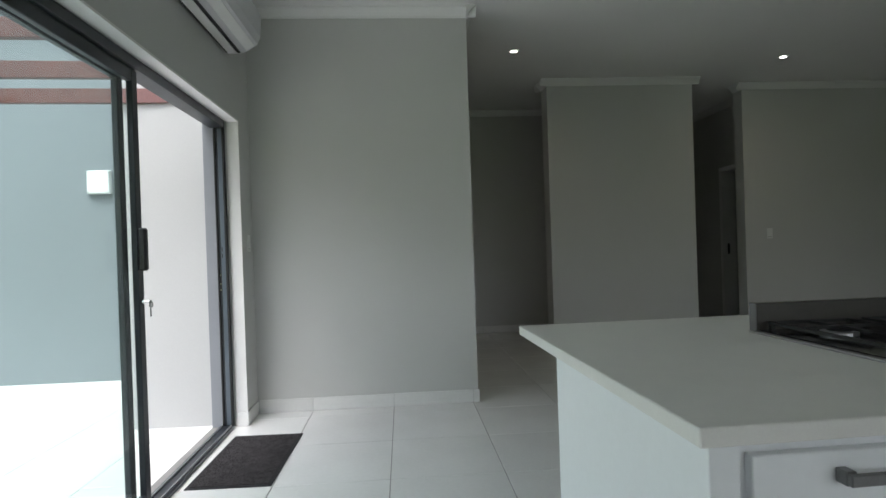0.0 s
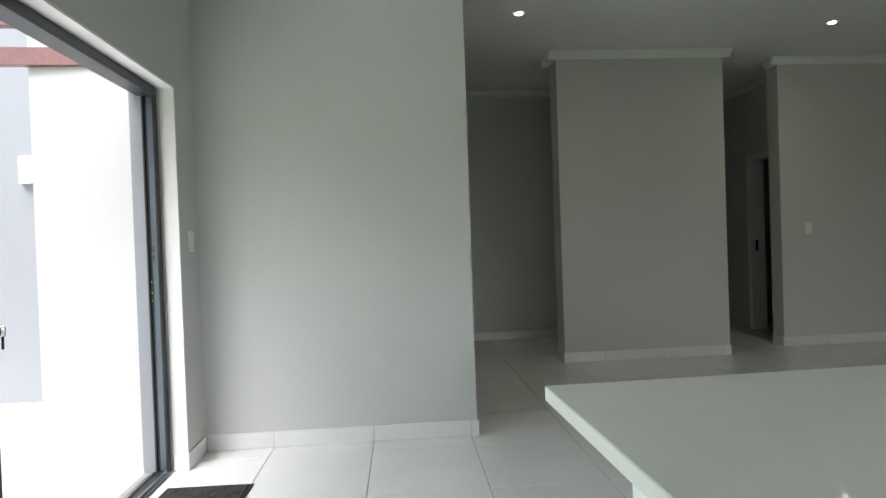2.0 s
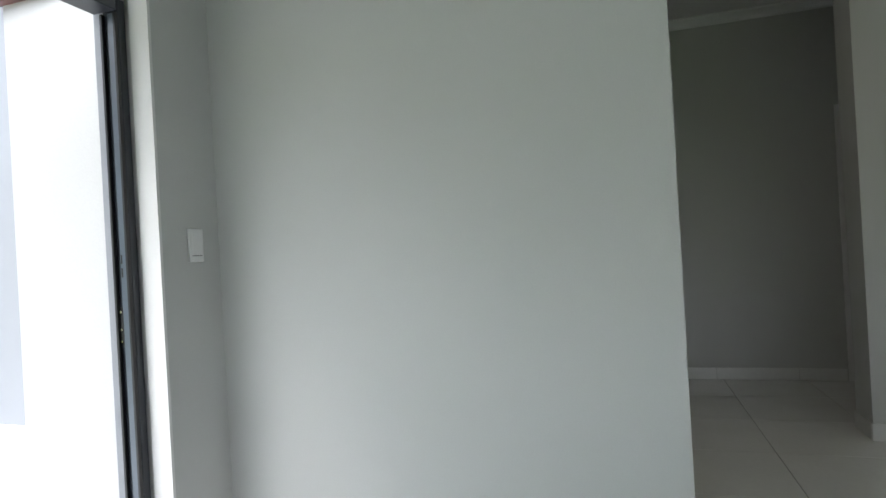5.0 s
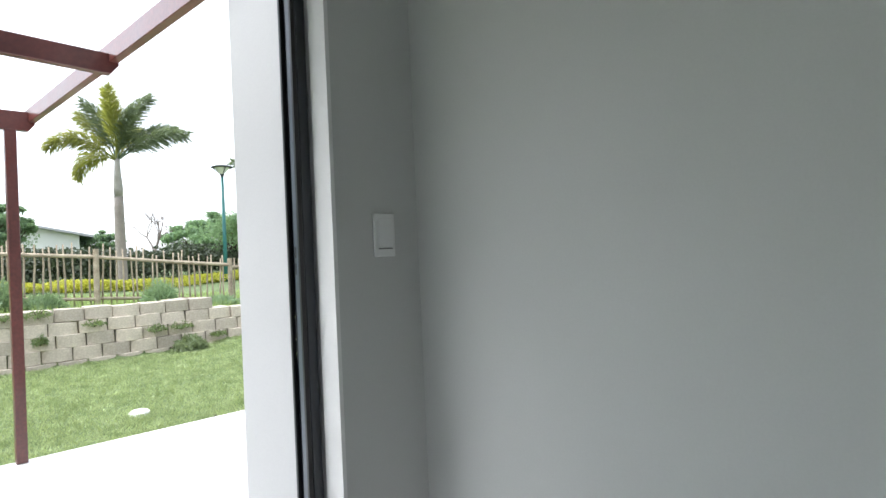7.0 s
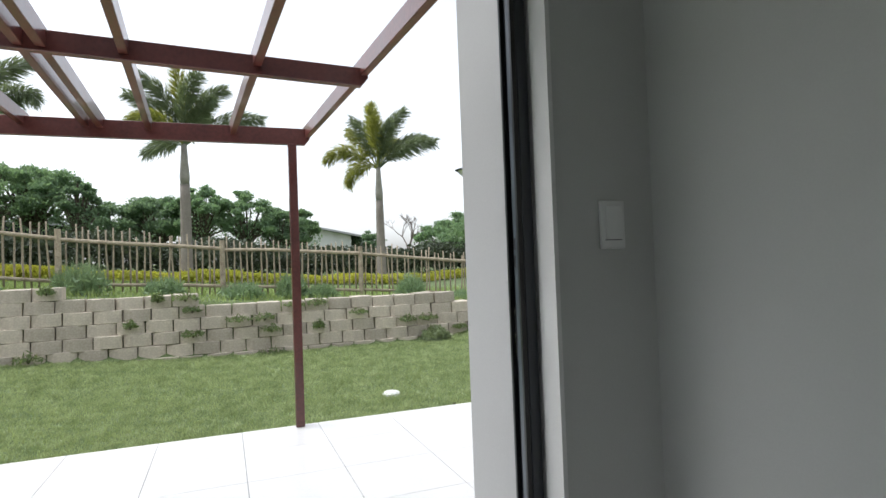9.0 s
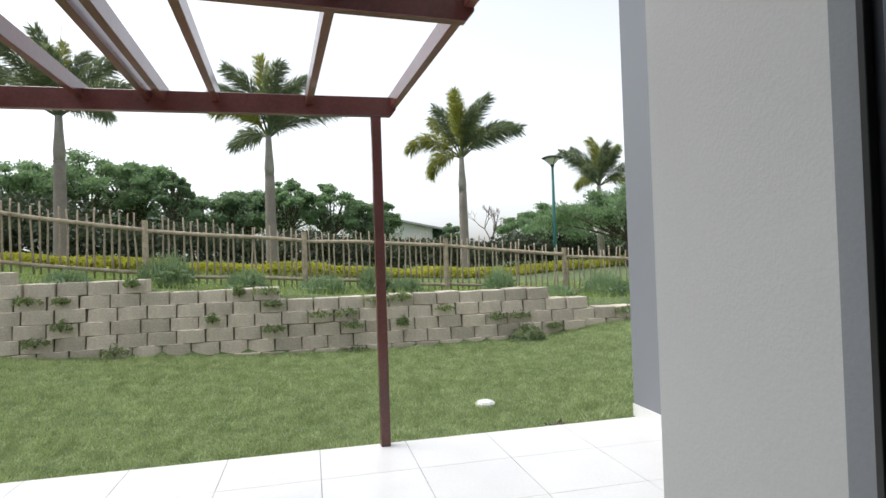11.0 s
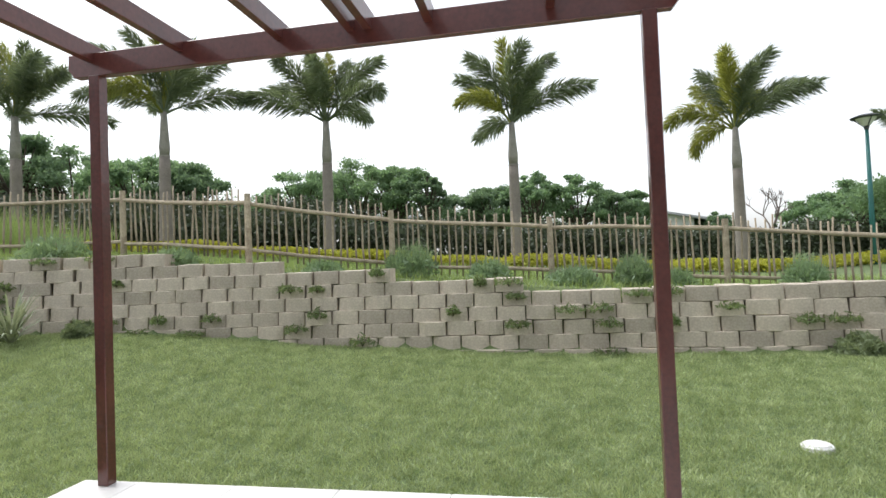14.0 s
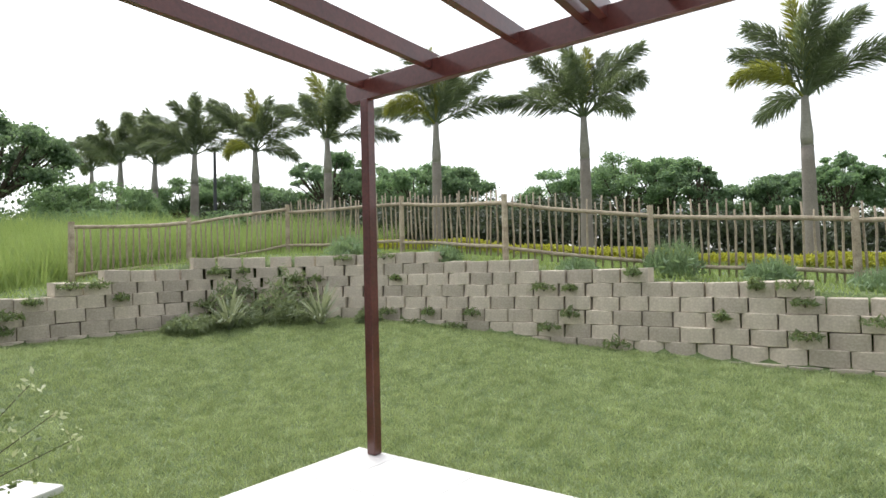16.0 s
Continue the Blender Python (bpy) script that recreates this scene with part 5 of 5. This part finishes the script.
part("pole", tube([(0, 0, -0.3), (0, 0, 4.9)], [0.09, 0.06], 8), M_LAMPHEAD, pole)


def house(az, dist, w, dp, h, rise, mat, label, turn=0, wins=2):
    x, y = at(az, dist)
    g = float(ground_z(np.array([x]), np.array([y]))[0])
    d = thing("house", label, "house", (x, y, g))
    d.rotation_euler.z = radians(-az + 90 + turn)
    bm = bmesh.new()
    prof = [(-w / 2, 0), (w / 2, 0), (w / 2, h + rise), (-w / 2, h)]
    a = [bm.verts.new((px, -dp / 2, pz)) for px, pz in prof]
    b = [bm.verts.new((px, dp / 2, pz)) for px, pz in prof]
    bm.faces.new(a)
    bm.faces.new(b[::-1])
    for i in range(4):
        bm.faces.new((a[i], a[(i + 1) % 4], b[(i + 1) % 4], b[i]))
    bmesh.ops.recalc_face_normals(bm, faces=bm.faces)
    part("wall", bm, mat, d)
    r = bmesh.new()
    ang = math.atan2(rise, w)
    e = 0.6
    prof = [(-w / 2 - e, h - e * math.tan(ang) + 0.01), (w / 2 + e, h + rise + e * math.tan(ang) + 0.01), (w / 2 + e, h + rise + e * math.tan(ang) + 0.12), (-w / 2 - e, h - e * math.tan(ang) + 0.12)]
    a = [r.verts.new((px, -dp / 2 - 0.5, pz)) for px, pz in prof]
    b = [r.verts.new((px, dp / 2 + 0.5, pz)) for px, pz in prof]
    r.faces.new(a)
    r.faces.new(b[::-1])
    for i in range(4):
        r.faces.new((a[i], a[(i + 1) % 4], b[(i + 1) % 4], b[i]))
    bmesh.ops.recalc_face_normals(r, faces=r.faces)
    part("roof", r, M_ROOF, d)
    for k in range(wins):
        cx = -w / 2 + w * (k + 0.5) / wins
        for sgn in (-1, 1):
            wi = part("window", box(cx - 0.7, cx + 0.7, sgn * dp / 2 - 0.06, sgn * dp / 2 + 0.06, 0.9, 2.0, 0.02), M_ROOF, d)
            part("pane", box(cx - 0.62, cx + 0.62, sgn * dp / 2 - 0.07, sgn * dp / 2 + 0.07, 0.98, 1.92), M_DARKPANE, wi)


H_FAR = 3.0 - float(ground_z(np.array([at(9.4, 36)[0]]), np.array([at(9.4, 36)[1]]))[0])
house(9.4, 36, 3.4, 6, H_FAR, 0.75, M_HOUSEW, "white far house with a rising grey monopitch roof", 180, 0)
house(-32.0, 36, 8, 6, 1.9, 0.3, M_HOUSEB, "brown far house with a low grey roof", 0, 4)
house(-17.0, 38, 5, 6, 1.7, 0.4, M_HOUSEW, "pale far house with a grey roof behind trees", 180, 3)

# ---------------------------------------------------------------- grass
rng = np.random.default_rng(77)
n = 330000
xs = rng.uniform(-8.6, -3.74, n)
ys = rng.uniform(-9.6, 5.2, n)
more = 80000
xs = np.concatenate((xs, rng.uniform(-3.74, -0.5, more)))
ys = np.concatenate((ys, rng.uniform(-9.6, -3.72, more)))
s, _ = bank_at(xs, ys)
keep = s < 0.03
xs, ys = xs[keep], ys[keep]
tuft = 1 + 0.3 * np.sin(xs * 23 + 3 * np.sin(ys * 9)) * np.sin(ys * 19 + 2 * np.sin(xs * 11)) + 0.25 * np.sin(xs * 5.1 + ys * 2.3) * np.sin(ys * 4.3 - xs)
v, f = blades(rng, xs, ys, ground_z(xs, ys), 0.038 * tuft, 0.005, 1.3)
tagged(raw_mesh("lawn_grass", v, f, M_GRASS), "short mown green lawn grass", "grass", kind="stuff")
n = 60000
xs, ys = rng.uniform(-14, -2, n), rng.uniform(-13, 8, n)
s, _ = bank_at(xs, ys)
keep = (s > 0.35) & (s < 5)
xs, ys = xs[keep], ys[keep]
v, f = blades(rng, xs, ys, ground_z(xs, ys), 0.13, 0.007, 0.9)
tagged(raw_mesh("bank_grass", v, f, M_DRYGRASS), "rough grass on the bank and beyond the fence", "grass", kind="stuff")
n = 90000
xs, ys = rng.uniform(-13, 2, n), rng.uniform(-26, -11.2, n)
s, _ = bank_at(xs, ys)
keep = s > 1.6
xs, ys = xs[keep], ys[keep]
v, f = blades(rng, xs, ys, ground_z(xs, ys), 0.7 + 0.3 * np.sin(xs * 1.3) * np.sin(ys * 1.1), 0.013, 0.6)
tagged(raw_mesh("field_grass", v, f, M_DRYGRASS), "tall green field grass beyond the fence", "grass", kind="stuff")


# ---------------------------------------------------------------- tiles
def tile_mesh(w, l, mat):
    bm = box(-w / 2 + 0.002, w / 2 - 0.002, -l / 2 + 0.002, l / 2 - 0.002, -0.012, 0, 0.0012)
    me = bpy.data.meshes.new("tile")
    bm.to_mesh(me)
    bm.free()
    me.materials.append(mat)
    return me


def lay(parent, x0, x1, y0, y1, ox, oy, z, mat, inside=None):
    cache = {}
    xs = [x0] + [ox + 0.6 * k for k in range(-40, 40) if x0 + 0.02 < ox + 0.6 * k < x1 - 0.02] + [x1]
    ys = [y0] + [oy + 0.6 * k for k in range(-40, 40) if y0 + 0.02 < oy + 0.6 * k < y1 - 0.02] + [y1]
    for a, b in zip(xs, xs[1:]):
        for c, e in zip(ys, ys[1:]):
            if inside and not inside((a + b) / 2, (c + e) / 2):
                continue
            key = (round(b - a, 3), round(e - c, 3))
            if key not in cache:
                cache[key] = tile_mesh(b - a, e - c, mat)
            o = new("tile", cache[key])
            o.parent = parent
            o.location = ((a + b) / 2, (c + e) / 2, z)


lay(floor, -0.11, 7.0, -6.0, 4.9, 0.402, -0.17, 0.0, M_TILE, lambda x, y: not (0 < x < 1.4 and y > 0.2))
lay(patio, -3.73, OUT - 0.002, -3.69, 1.518, -3.77, -0.331, SLAB, M_PATIO)
